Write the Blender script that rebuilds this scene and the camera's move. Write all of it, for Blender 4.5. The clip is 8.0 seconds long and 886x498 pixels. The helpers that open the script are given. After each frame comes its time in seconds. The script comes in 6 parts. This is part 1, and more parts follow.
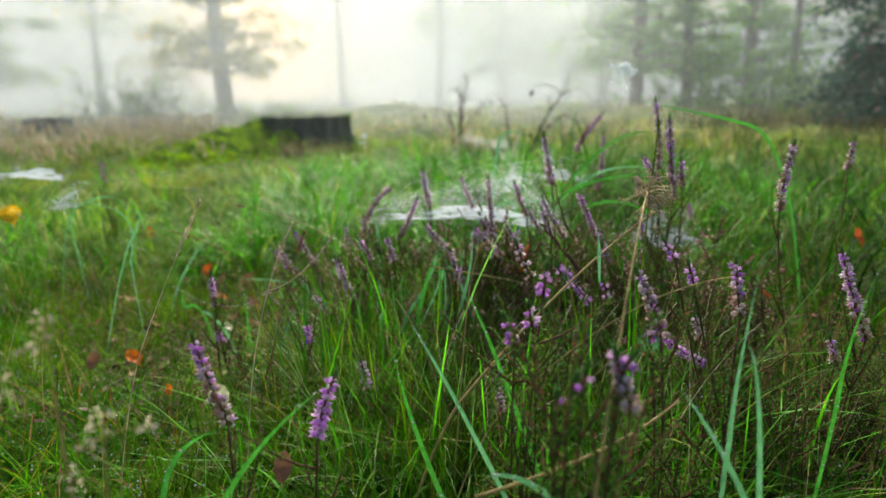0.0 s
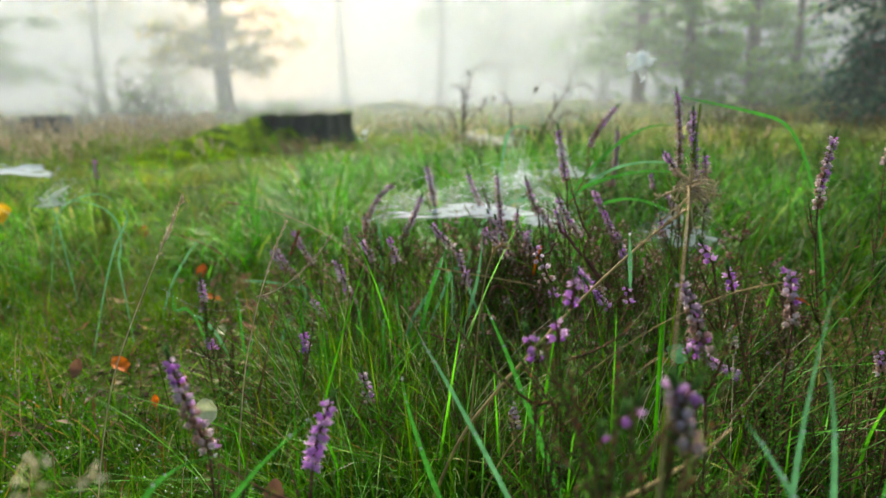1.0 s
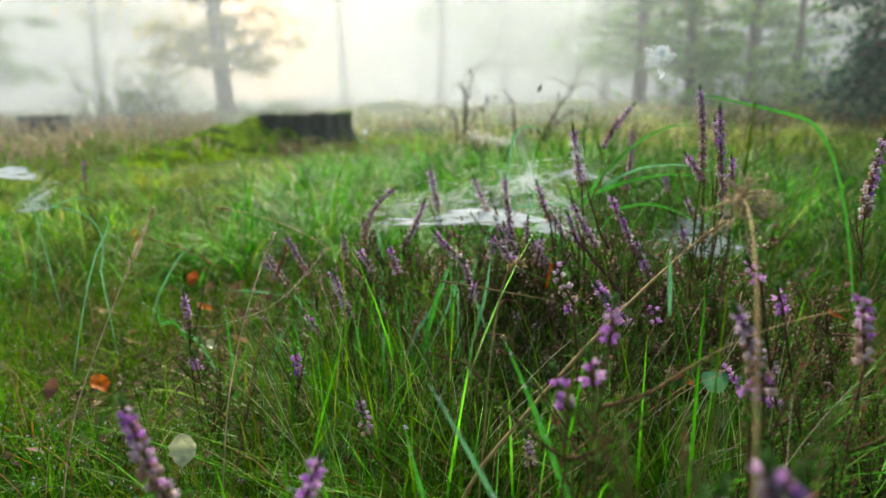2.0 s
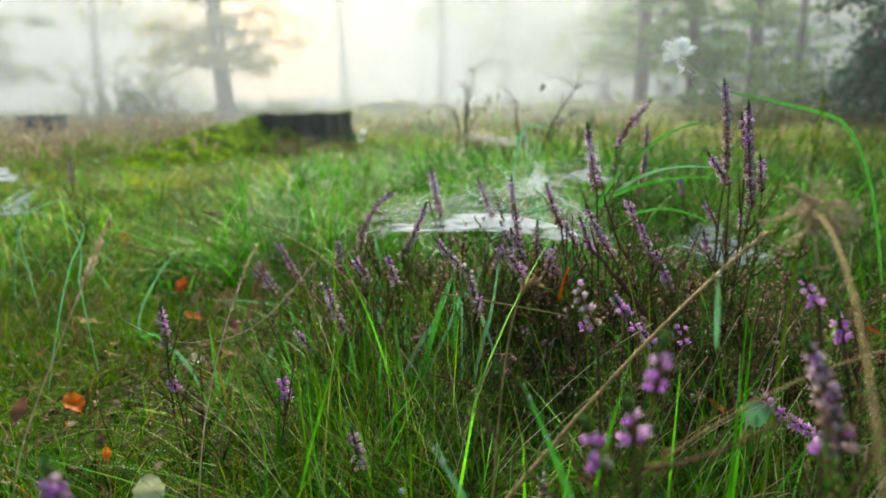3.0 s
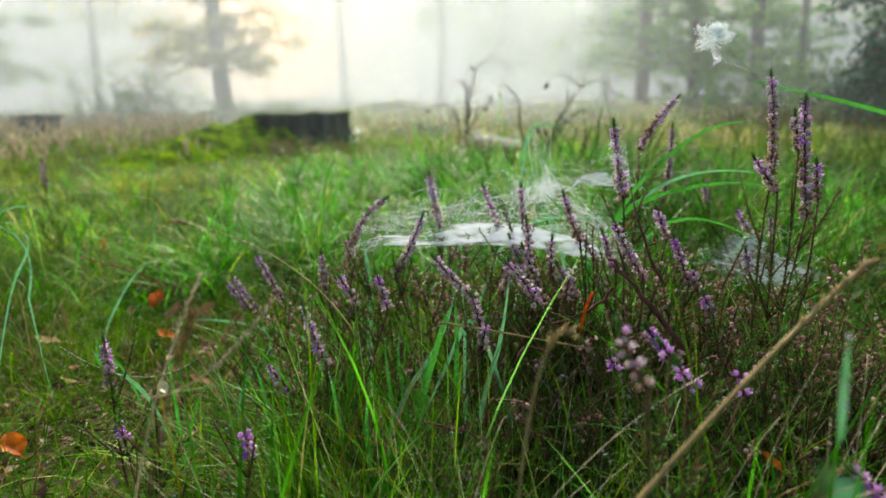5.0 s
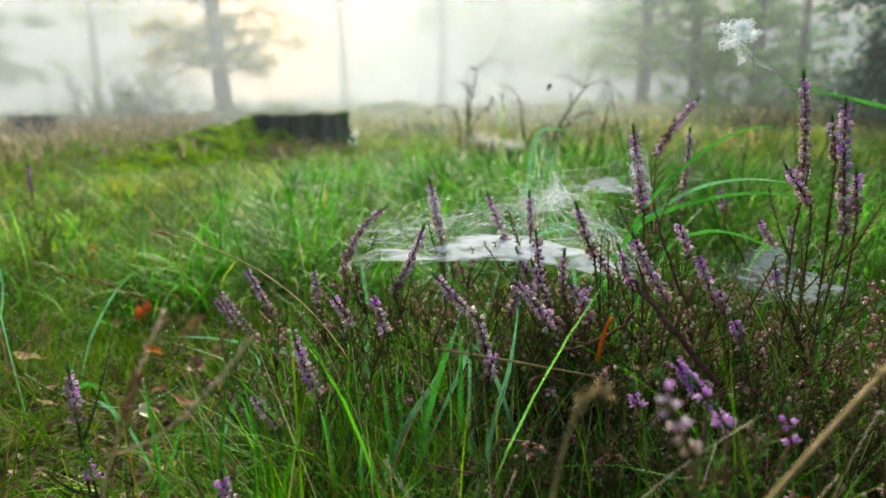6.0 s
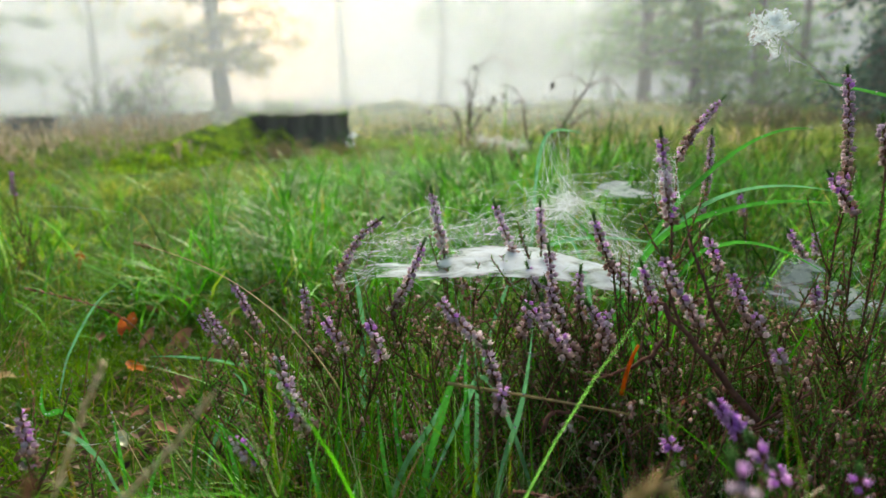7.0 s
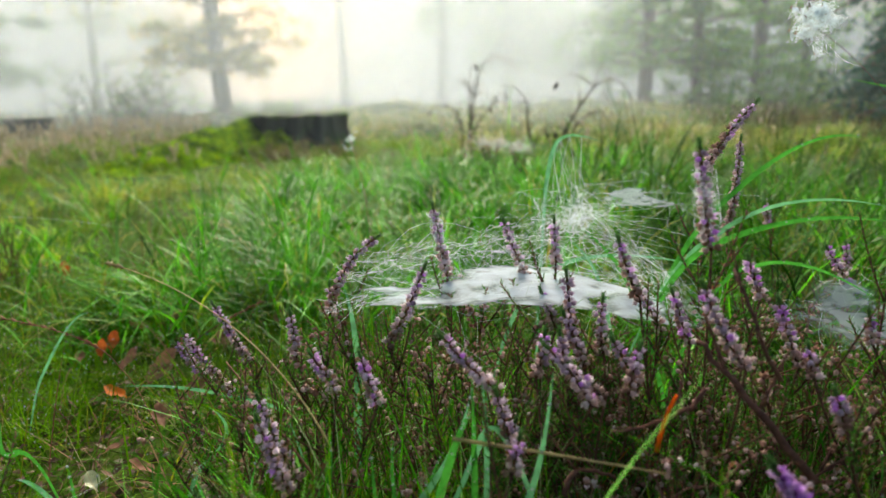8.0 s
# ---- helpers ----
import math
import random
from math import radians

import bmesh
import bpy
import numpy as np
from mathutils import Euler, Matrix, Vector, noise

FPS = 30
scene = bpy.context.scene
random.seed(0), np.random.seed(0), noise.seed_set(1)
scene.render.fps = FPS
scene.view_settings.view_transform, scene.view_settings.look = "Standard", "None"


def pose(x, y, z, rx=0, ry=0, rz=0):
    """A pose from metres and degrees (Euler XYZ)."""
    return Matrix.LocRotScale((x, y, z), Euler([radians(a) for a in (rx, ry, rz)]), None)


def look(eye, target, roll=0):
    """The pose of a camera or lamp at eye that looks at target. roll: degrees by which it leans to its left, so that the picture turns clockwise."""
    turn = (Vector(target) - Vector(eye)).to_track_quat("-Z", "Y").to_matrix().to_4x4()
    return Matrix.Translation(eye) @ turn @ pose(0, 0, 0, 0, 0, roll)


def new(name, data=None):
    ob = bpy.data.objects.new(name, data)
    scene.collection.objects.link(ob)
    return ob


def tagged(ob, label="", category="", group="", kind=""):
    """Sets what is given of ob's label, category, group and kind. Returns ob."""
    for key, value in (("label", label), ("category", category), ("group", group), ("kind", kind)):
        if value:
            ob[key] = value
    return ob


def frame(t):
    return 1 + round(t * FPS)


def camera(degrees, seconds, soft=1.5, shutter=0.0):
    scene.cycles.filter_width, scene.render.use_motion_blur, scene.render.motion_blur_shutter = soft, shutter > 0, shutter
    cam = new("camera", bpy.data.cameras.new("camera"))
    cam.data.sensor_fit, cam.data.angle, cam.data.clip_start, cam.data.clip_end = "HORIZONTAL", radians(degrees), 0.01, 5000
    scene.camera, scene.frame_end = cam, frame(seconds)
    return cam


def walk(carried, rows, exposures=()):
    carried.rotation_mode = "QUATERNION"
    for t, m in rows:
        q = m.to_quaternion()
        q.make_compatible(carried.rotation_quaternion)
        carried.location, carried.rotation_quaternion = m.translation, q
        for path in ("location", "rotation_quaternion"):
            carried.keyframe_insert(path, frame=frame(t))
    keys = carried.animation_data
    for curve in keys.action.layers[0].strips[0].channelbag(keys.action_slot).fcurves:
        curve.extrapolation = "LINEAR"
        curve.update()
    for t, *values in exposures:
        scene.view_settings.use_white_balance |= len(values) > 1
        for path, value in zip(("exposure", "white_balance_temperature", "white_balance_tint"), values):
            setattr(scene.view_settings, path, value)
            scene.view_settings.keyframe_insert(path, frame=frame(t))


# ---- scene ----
cam = camera(70.0, 8.0)
PATH = [
    (0, (0.008, 0.007, 0.34), (-0.019, 1.951, -0.129), -0.7),
    (0.5, (0.005, 0.026, 0.336), (-0.024, 1.97, -0.135), -0.7),
    (1, (0.002, 0.048, 0.332), (-0.028, 1.991, -0.141), -0.7),
    (1.5, (-0.001, 0.071, 0.331), (-0.031, 2.014, -0.143), -0.7),
    (3, (-0.005, 0.141, 0.327), (-0.037, 2.084, -0.147), -0.7),
    (3.5, (-0.006, 0.16, 0.324), (-0.037, 2.103, -0.148), -0.6),
    (4, (-0.006, 0.179, 0.322), (-0.035, 2.123, -0.149), -0.6),
    (5.5, (-0.006, 0.238, 0.321), (-0.038, 2.181, -0.151), -0.6),
    (6, (-0.008, 0.258, 0.323), (-0.04, 2.202, -0.148), -0.6),
    (6.5, (-0.009, 0.279, 0.324), (-0.042, 2.223, -0.149), -0.6),
    (7, (-0.01, 0.302, 0.323), (-0.044, 2.245, -0.149), -0.8),
    (7.5, (-0.011, 0.326, 0.325), (-0.046, 2.269, -0.148), -0.9),
    (8, (-0.012, 0.351, 0.326), (-0.049, 2.294, -0.147), -1.0),
]
walk(cam, [(t, look(eye, target, roll)) for t, eye, target, roll in PATH], [(0, 0.95, 6550, 8), (8, 0.95, 6550, 8)])

# depth of field of the small-aperture lens, focused on the heather
cam.data.dof.use_dof = True
cam.data.dof.focus_distance = 0.42
cam.data.dof.aperture_fstop = 6.7
scene.cycles.transparent_max_bounces = 24

# ---------------------------------------------------------------- light
SUN_ELEV, SUN_TURN = 36.0, -4.0          # low sun ahead, behind the mist
world = bpy.data.worlds.new("misty_morning")
scene.world = world
world.use_nodes = True
wn, wl = world.node_tree.nodes, world.node_tree.links
sky = wn.new("ShaderNodeTexSky")
sky.sky_type = "NISHITA"
sky.sun_disc = False
sky.sun_elevation = radians(SUN_ELEV)
sky.sun_rotation = radians(SUN_TURN)
sky.air_density, sky.dust_density, sky.ozone_density = 1.0, 6.0, 0.6
wn["Background"].inputs["Strength"].default_value = 0.12
wl.new(sky.outputs["Color"], wn["Background"].inputs["Color"])

sun_data = bpy.data.lights.new("sun", "SUN")
sun_data.energy, sun_data.angle, sun_data.color = 3.0, radians(16), (1.0, 0.92, 0.76)
sun = new("sun", sun_data)
sun.matrix_world = look((60 * math.sin(radians(SUN_TURN)), 60, 60 * math.tan(radians(SUN_ELEV))), (0, 0, 0))


# ---------------------------------------------------------------- materials
def material(name):
    m = bpy.data.materials.new(name)
    m.use_nodes = True
    n = m.node_tree.nodes
    return m, n, m.node_tree.links, n["Principled BSDF"], n["Material Output"]


def ramp(n, stops):
    r = n.new("ShaderNodeValToRGB")
    e = r.color_ramp.elements
    while len(e) < len(stops):
        e.new(0.5)
    for k, (p, c) in enumerate(stops):
        e[k].position, e[k].color = p, (*c, 1)
    return r


def noise_node(n, l, scale, detail=3.0, vector=None):
    t = n.new("ShaderNodeTexNoise")
    t.inputs["Scale"].default_value, t.inputs["Detail"].default_value = scale, detail
    if vector:
        l.new(vector, t.inputs["Vector"])
    return t


def mixed(n, l, fac, a, b, mode="MIX"):
    x = n.new("ShaderNodeMix")
    x.data_type, x.blend_type = "RGBA", mode
    for sock, v in ((x.inputs[0], fac), (x.inputs[6], a), (x.inputs[7], b)):
        if isinstance(v, (int, float)):
            sock.default_value = v
        elif isinstance(v, tuple):
            sock.default_value = (*v, 1)
        else:
            l.new(v, sock)
    return x.outputs[2]


def leafy(name, stops, rough=0.42, through_light=0.4, blotch=60.0, patch=None, patch_scale=1.2, gloss=0.4, tufts=0.0, per_object=False):
    """Thin plant tissue: colour differs from piece to piece, lets light through."""
    m, n, l, p, out = material(name)
    geo = n.new("ShaderNodeNewGeometry")
    col = ramp(n, stops)
    if per_object:
        l.new(n.new("ShaderNodeObjectInfo").outputs["Random"], col.inputs["Fac"])
    else:
        l.new(geo.outputs["Random Per Island"], col.inputs["Fac"])
    c = col.outputs["Color"]
    if patch:
        big = noise_node(n, l, patch_scale, 2.0, geo.outputs["Position"])
        pr = ramp(n, [(0.42, (0, 0, 0)), (0.62, (1, 1, 1))])
        l.new(big.outputs["Fac"], pr.inputs["Fac"])
        c = mixed(n, l, pr.outputs["Color"], c, mixed(n, l, 0.62, c, patch))
    if tufts:
        tf = noise_node(n, l, tufts, 3.0, geo.outputs["Position"])
        tr2 = ramp(n, [(0.34, (0.3, 0.36, 0.3)), (0.66, (1.55, 1.45, 1.2))])
        l.new(tf.outputs["Fac"], tr2.inputs["Fac"])
        c = mixed(n, l, 1.0, c, tr2.outputs["Color"], "MULTIPLY")
    fine = noise_node(n, l, blotch, 3.0, geo.outputs["Position"])
    fr = ramp(n, [(0.3, (0.65, 0.65, 0.6)), (0.7, (1.2, 1.2, 1.15))])
    l.new(fine.outputs["Fac"], fr.inputs["Fac"])
    c = mixed(n, l, 1.0, c, fr.outputs["Color"], "MULTIPLY")
    l.new(c, p.inputs["Base Color"])
    p.inputs["Roughness"].default_value = rough
    p.inputs["Specular IOR Level"].default_value = gloss
    tr = n.new("ShaderNodeBsdfTranslucent")
    l.new(c, tr.inputs["Color"])
    mix = n.new("ShaderNodeMixShader")
    mix.inputs[0].default_value = through_light
    l.new(p.outputs[0], mix.inputs[1])
    l.new(tr.outputs[0], mix.inputs[2])
    l.new(mix.outputs[0], out.inputs["Surface"])
    return m


def woody(name, dark, light, scale=30.0, rough=0.85, bump=0.4, stretch=(1, 1, 1), depth=0.01):
    m, n, l, p, out = material(name)
    geo = n.new("ShaderNodeTexCoord")
    mp = n.new("ShaderNodeMapping")
    mp.inputs["Scale"].default_value = stretch
    l.new(geo.outputs["Object"], mp.inputs["Vector"])
    a = noise_node(n, l, scale, 5.0, mp.outputs[0])
    b = noise_node(n, l, scale * 0.15, 2.0, mp.outputs[0])
    r = ramp(n, [(0.3, dark), (0.7, light)])
    l.new(a.outputs["Fac"], r.inputs["Fac"])
    r2 = ramp(n, [(0.3, (0.6, 0.6, 0.6)), (0.7, (1.15, 1.15, 1.1))])
    l.new(b.outputs["Fac"], r2.inputs["Fac"])
    l.new(mixed(n, l, 1.0, r.outputs["Color"], r2.outputs["Color"], "MULTIPLY"), p.inputs["Base Color"])
    p.inputs["Roughness"].default_value = rough
    p.inputs["Specular IOR Level"].default_value = 0.15
    bm = n.new("ShaderNodeBump")
    bm.inputs["Strength"].default_value, bm.inputs["Distance"].default_value = bump, depth
    l.new(a.outputs["Fac"], bm.inputs["Height"])
    l.new(bm.outputs[0], p.inputs["Normal"])
    return m


GREEN = [(0.0, (0.012, 0.068, 0.001)), (0.3, (0.032, 0.165, 0.002)), (0.65, (0.066, 0.28, 0.002)), (0.88, (0.15, 0.35, 0.004)), (0.96, (0.34, 0.24, 0.03)), (1.0, (0.3, 0.09, 0.02))]
M_GRASS = leafy("grass", GREEN, patch=(0.12, 0.25, 0.003), patch_scale=3.0, tufts=14, rough=0.5, gloss=0.05)
M_GRASS_FRESH = leafy("fresh_grass", [(0.0, (0.026, 0.17, 0.003)), (0.45, (0.068, 0.35, 0.006)), (0.75, (0.11, 0.46, 0.016)), (0.92, (0.2, 0.55, 0.12)), (1.0, (0.42, 0.38, 0.1))], tufts=9, rough=0.42, gloss=0.1, through_light=0.5)
M_GRASS_MID = leafy("meadow_grass", [(0.0, (0.055, 0.26, 0.004)), (0.5, (0.15, 0.43, 0.01)), (0.85, (0.31, 0.48, 0.025)), (1.0, (0.48, 0.4, 0.12))], patch=(0.4, 0.38, 0.08), patch_scale=1.1, blotch=20, tufts=6, rough=0.5, gloss=0.1)
# straw tone of its own, paled further in colour to stand for haze
M_GRASS_FAR = leafy("hazed_heath_grass", [(0.0, (0.18, 0.26, 0.05)), (0.4, (0.42, 0.46, 0.15)), (0.75, (0.64, 0.58, 0.28)), (1.0, (0.7, 0.56, 0.38))], blotch=6, patch=(0.2, 0.36, 0.06), patch_scale=0.5, tufts=1.5, rough=0.5, gloss=0.2)
# darker copy of the grass: the trees' shade put into its colour
M_GRASS_SHADED = leafy("shaded_grass", [(0.0, (0.008, 0.048, 0.002)), (0.4, (0.024, 0.12, 0.004)), (0.8, (0.05, 0.2, 0.008)), (1.0, (0.2, 0.2, 0.04))], tufts=8, rough=0.5, gloss=0.1, through_light=0.35)
M_WISP = leafy("pale_wispy_grass", [(0.0, (0.12, 0.3, 0.05)), (0.5, (0.28, 0.42, 0.14)), (1.0, (0.5, 0.52, 0.28))], rough=0.4, gloss=0.3, through_light=0.4)
M_STRAW = leafy("straw", [(0.0, (0.3, 0.2, 0.08)), (0.6, (0.42, 0.32, 0.15)), (1.0, (0.5, 0.42, 0.25))], rough=0.6, through_light=0.25, blotch=200, gloss=0.1)
M_BLADE = leafy("broad_grass_blade", [(0.0, (0.03, 0.16, 0.02)), (0.6, (0.05, 0.26, 0.03)), (1.0, (0.1, 0.34, 0.03))], rough=0.4, through_light=0.45, blotch=350, gloss=0.3)
M_BLADE_PALE = leafy("bluish_grass_blade", [(0.0, (0.07, 0.27, 0.11)), (1.0, (0.15, 0.41, 0.2))], rough=0.35, through_light=0.4, blotch=150)
M_MOSS = leafy("moss", [(0.0, (0.016, 0.08, 0.002)), (0.5, (0.045, 0.17, 0.003)), (1.0, (0.13, 0.27, 0.008))], tufts=18, rough=0.8, through_light=0.35, blotch=80, gloss=0.02)
M_MOSS_BRIGHT = leafy("bright_moss", [(0.0, (0.06, 0.18, 0.003)), (0.5, (0.2, 0.4, 0.005)), (1.0, (0.46, 0.6, 0.01))], rough=0.8, through_light=0.35, blotch=60, gloss=0.1, tufts=10)
M_HEATHER_LEAF = leafy("heather_leaf", [(0.0, (0.016, 0.08, 0.005)), (0.4, (0.045, 0.17, 0.01)), (0.76, (0.11, 0.28, 0.02)), (0.86, (0.15, 0.085, 0.035)), (1.0, (0.24, 0.09, 0.05))], rough=0.6, through_light=0.4, blotch=200, gloss=0.12)
M_SHOOT = leafy("green_shoot", [(0.0, (0.045, 0.13, 0.03)), (1.0, (0.10, 0.22, 0.06))], rough=0.55, through_light=0.5, blotch=300, gloss=0.15)
M_PETAL = leafy("fresh_petal", [(0.0, (0.55, 0.23, 0.75)), (0.5, (0.74, 0.43, 0.88)), (1.0, (0.88, 0.66, 0.95))], rough=0.5, through_light=0.68, blotch=400, gloss=0.2, per_object=True)
M_PETAL_OLD = leafy("faded_petal", [(0.0, (0.3, 0.18, 0.14)), (0.35, (0.48, 0.34, 0.31)), (0.7, (0.66, 0.52, 0.55)), (1.0, (0.85, 0.75, 0.83))], rough=0.7, through_light=0.57, blotch=400, gloss=0.15, per_object=True)
M_PETAL_GREY = leafy("greying_petal", [(0.0, (0.4, 0.3, 0.42)), (0.5, (0.6, 0.48, 0.64)), (1.0, (0.84, 0.74, 0.88))], rough=0.7, through_light=0.65, blotch=400, gloss=0.15, per_object=True)
M_BUD = leafy("dry_buds", [(0.0, (0.2, 0.09, 0.06)), (0.45, (0.4, 0.23, 0.19)), (0.8, (0.54, 0.37, 0.34)), (1.0, (0.74, 0.6, 0.62))], rough=0.7, through_light=0.35, blotch=400, gloss=0.15)
M_STEM = woody("heather_stem", (0.06, 0.026, 0.02), (0.2, 0.092, 0.063), 300, depth=0.001)
M_BARK = woody("pine_bark", (0.05, 0.04, 0.035), (0.2, 0.15, 0.12), 9, stretch=(1, 1, 0.3), depth=0.03)
M_STUMP = woody("weathered_stump_wood", (0.03, 0.034, 0.03), (0.13, 0.135, 0.11), 14, stretch=(1, 1, 0.25), depth=0.02)
M_TWIG = woody("dead_twig", (0.05, 0.035, 0.03), (0.17, 0.12, 0.1), 80, depth=0.003)
M_LEAF_TREE = leafy("tree_foliage", [(0.0, (0.05, 0.21, 0.02)), (0.6, (0.13, 0.38, 0.03)), (1.0, (0.3, 0.5, 0.04))], rough=0.6, blotch=3, through_light=0.6)
# golden copy of the tree foliage: sunlight put into the leaf colour
M_LEAF_SUN_TINT = leafy("sun_tinted_foliage", [(0.0, (0.12, 0.24, 0.008)), (0.5, (0.34, 0.36, 0.006)), (1.0, (0.72, 0.45, 0.01))], rough=0.6, blotch=3, through_light=0.75, gloss=0.1)
M_NEEDLE = leafy("spruce_needles", [(0.0, (0.018, 0.08, 0.055)), (1.0, (0.045, 0.16, 0.10))], rough=0.7, blotch=3, through_light=0.12, gloss=0.08)
M_ORANGE = leafy("orange_autumn_leaf", [(0.0, (0.6, 0.1, 0.005)), (1.0, (0.75, 0.22, 0.008))], rough=0.5, blotch=150, through_light=0.5, gloss=0.15)
M_YELLOW = leafy("yellow_autumn_leaf", [(0.0, (0.7, 0.38, 0.01)), (1.0, (0.8, 0.5, 0.02))], rough=0.5, blotch=150, through_light=0.5, gloss=0.15)
M_RUST = leafy("rusty_autumn_leaf", [(0.0, (0.3, 0.06, 0.012)), (1.0, (0.44, 0.12, 0.025))], rough=0.6, blotch=150, through_light=0.4, gloss=0.1)
M_BROWN = leafy("brown_dead_leaf", [(0.0, (0.14, 0.06, 0.035)), (0.6, (0.26, 0.13, 0.08)), (1.0, (0.36, 0.2, 0.12))], rough=0.6, through_light=0.3, blotch=120, gloss=0.08)
M_LEAFGREEN = leafy("pale_green_leaf", [(0.0, (0.46, 0.52, 0.28)), (1.0, (0.62, 0.64, 0.4))], rough=0.35, through_light=0.35, blotch=180)
# brown heath colour, with shade from the trees put into its darkness
M_HEATH = leafy("shaded_heath", [(0.0, (0.025, 0.06, 0.012)), (0.5, (0.075, 0.085, 0.025)), (1.0, (0.17, 0.085, 0.04))], rough=0.7, through_light=0.3, blotch=12, gloss=0.08, tufts=2.5)
M_SEED = leafy("grass_seed", [(0.0, (0.42, 0.33, 0.2)), (0.6, (0.6, 0.51, 0.37)), (1.0, (0.74, 0.68, 0.58))], rough=0.7, through_light=0.4, blotch=40, gloss=0.1)
M_LITTER = leafy("leaf_litter", [(0.0, (0.035, 0.02, 0.014)), (0.45, (0.10, 0.055, 0.036)), (0.8, (0.2, 0.12, 0.085)), (1.0, (0.38, 0.31, 0.22))], rough=0.6, through_light=0.2, blotch=150, gloss=0.1)


def ground_material():
    m, n, l, p, out = material("mossy_ground")
    p.inputs["Specular IOR Level"].default_value = 0.05
    geo = n.new("ShaderNodeNewGeometry")
    a = noise_node(n, l, 30, 6.0, geo.outputs["Position"])
    b = noise_node(n, l, 3.5, 3.0, geo.outputs["Position"])
    ra = ramp(n, [(0.3, (0.02, 0.045, 0.006)), (0.52, (0.04, 0.085, 0.006)), (0.75, (0.07, 0.065, 0.014))])
    l.new(a.outputs["Fac"], ra.inputs["Fac"])
    rb = ramp(n, [(0.35, (0.03, 0.095, 0.004)), (0.65, (0.06, 0.08, 0.008))])
    l.new(b.outputs["Fac"], rb.inputs["Fac"])
    l.new(mixed(n, l, 0.45, ra.outputs["Color"], rb.outputs["Color"]), p.inputs["Base Color"])
    p.inputs["Roughness"].default_value = 0.9
    bm = n.new("ShaderNodeBump")
    bm.inputs["Strength"].default_value, bm.inputs["Distance"].default_value = 0.8, 0.02
    l.new(a.outputs["Fac"], bm.inputs["Height"])
    l.new(bm.outputs[0], p.inputs["Normal"])
    return m


def web_material(name, cover, scale, holes):
    """Fine silk with dew: white fibres, clear between them."""
    m, n, l, p, out = material(name)
    geo = n.new("ShaderNodeNewGeometry")
    warp = noise_node(n, l, 25, 2.0, geo.outputs["Position"])
    v = n.new("ShaderNodeVectorMath")
    v.operation = "MULTIPLY_ADD"
    l.new(warp.outputs["Color"], v.inputs[0])
    v.inputs[1].default_value = (0.03, 0.03, 0.03)
    l.new(geo.outputs["Position"], v.inputs[2])
    st = n.new("ShaderNodeMapping")
    st.inputs["Scale"].default_value, st.inputs["Rotation"].default_value = (0.6, 1.1, 1.1), (0, 0, 0.5)
    l.new(v.outputs[0], st.inputs["Vector"])
    a = noise_node(n, l, scale, 5.0, st.outputs[0])
    rim = n.new("ShaderNodeAttribute")
    rim.attribute_name = "cover"
    add = n.new("ShaderNodeMath")
    add.operation = "MULTIPLY_ADD"
    l.new(rim.outputs["Fac"], add.inputs[0])
    add.inputs[1].default_value = 0.4
    l.new(a.outputs["Fac"], add.inputs[2])
    r = ramp(n, [(0.56, (0.0,) * 3), (0.8, (holes,) * 3), (0.98, (cover,) * 3)])
    l.new(add.outputs[0], r.inputs["Fac"])
    d = n.new("ShaderNodeBsdfDiffuse")
    d.inputs["Color"].default_value = (0.78, 0.87, 0.96, 1)
    t = n.new("ShaderNodeBsdfTranslucent")
    t.inputs["Color"].default_value = (0.78, 0.87, 0.96, 1)
    half = n.new("ShaderNodeMixShader")
    half.inputs[0].default_value = 0.5
    l.new(d.outputs[0], half.inputs[1])
    l.new(t.outputs[0], half.inputs[2])
    clear = n.new("ShaderNodeBsdfTransparent")
    mix = n.new("ShaderNodeMixShader")
    l.new(r.outputs["Color"], mix.inputs[0])
    l.new(clear.outputs[0], mix.inputs[1])
    l.new(half.outputs[0], mix.inputs[2])
    l.new(mix.outputs[0], out.inputs["Surface"])
    return m


M_WEB = web_material("dewy_web_sheet", 0.95, 75, 0.76)
M_WEB_THIN = web_material("thin_web_sheet", 0.5, 110, 0.2)
M_SILK = leafy("silk_thread", [(0.0, (0.72, 0.82, 0.92)), (1.0, (0.82, 0.9, 0.98))], rough=0.5, through_light=0.5, blotch=300, gloss=0.3)


def dew_material():
    m, n, l, p, out = material("dew")
    p.inputs["Base Color"].default_value = (1, 1, 1, 1)
    p.inputs["Roughness"].default_value = 0.03
    p.inputs["IOR"].default_value = 1.33
    # not fully clear: the white remainder paints each drop's bright glint
    p.inputs["Transmission Weight"].default_value = 0.7
    return m


M_DEW = dew_material()


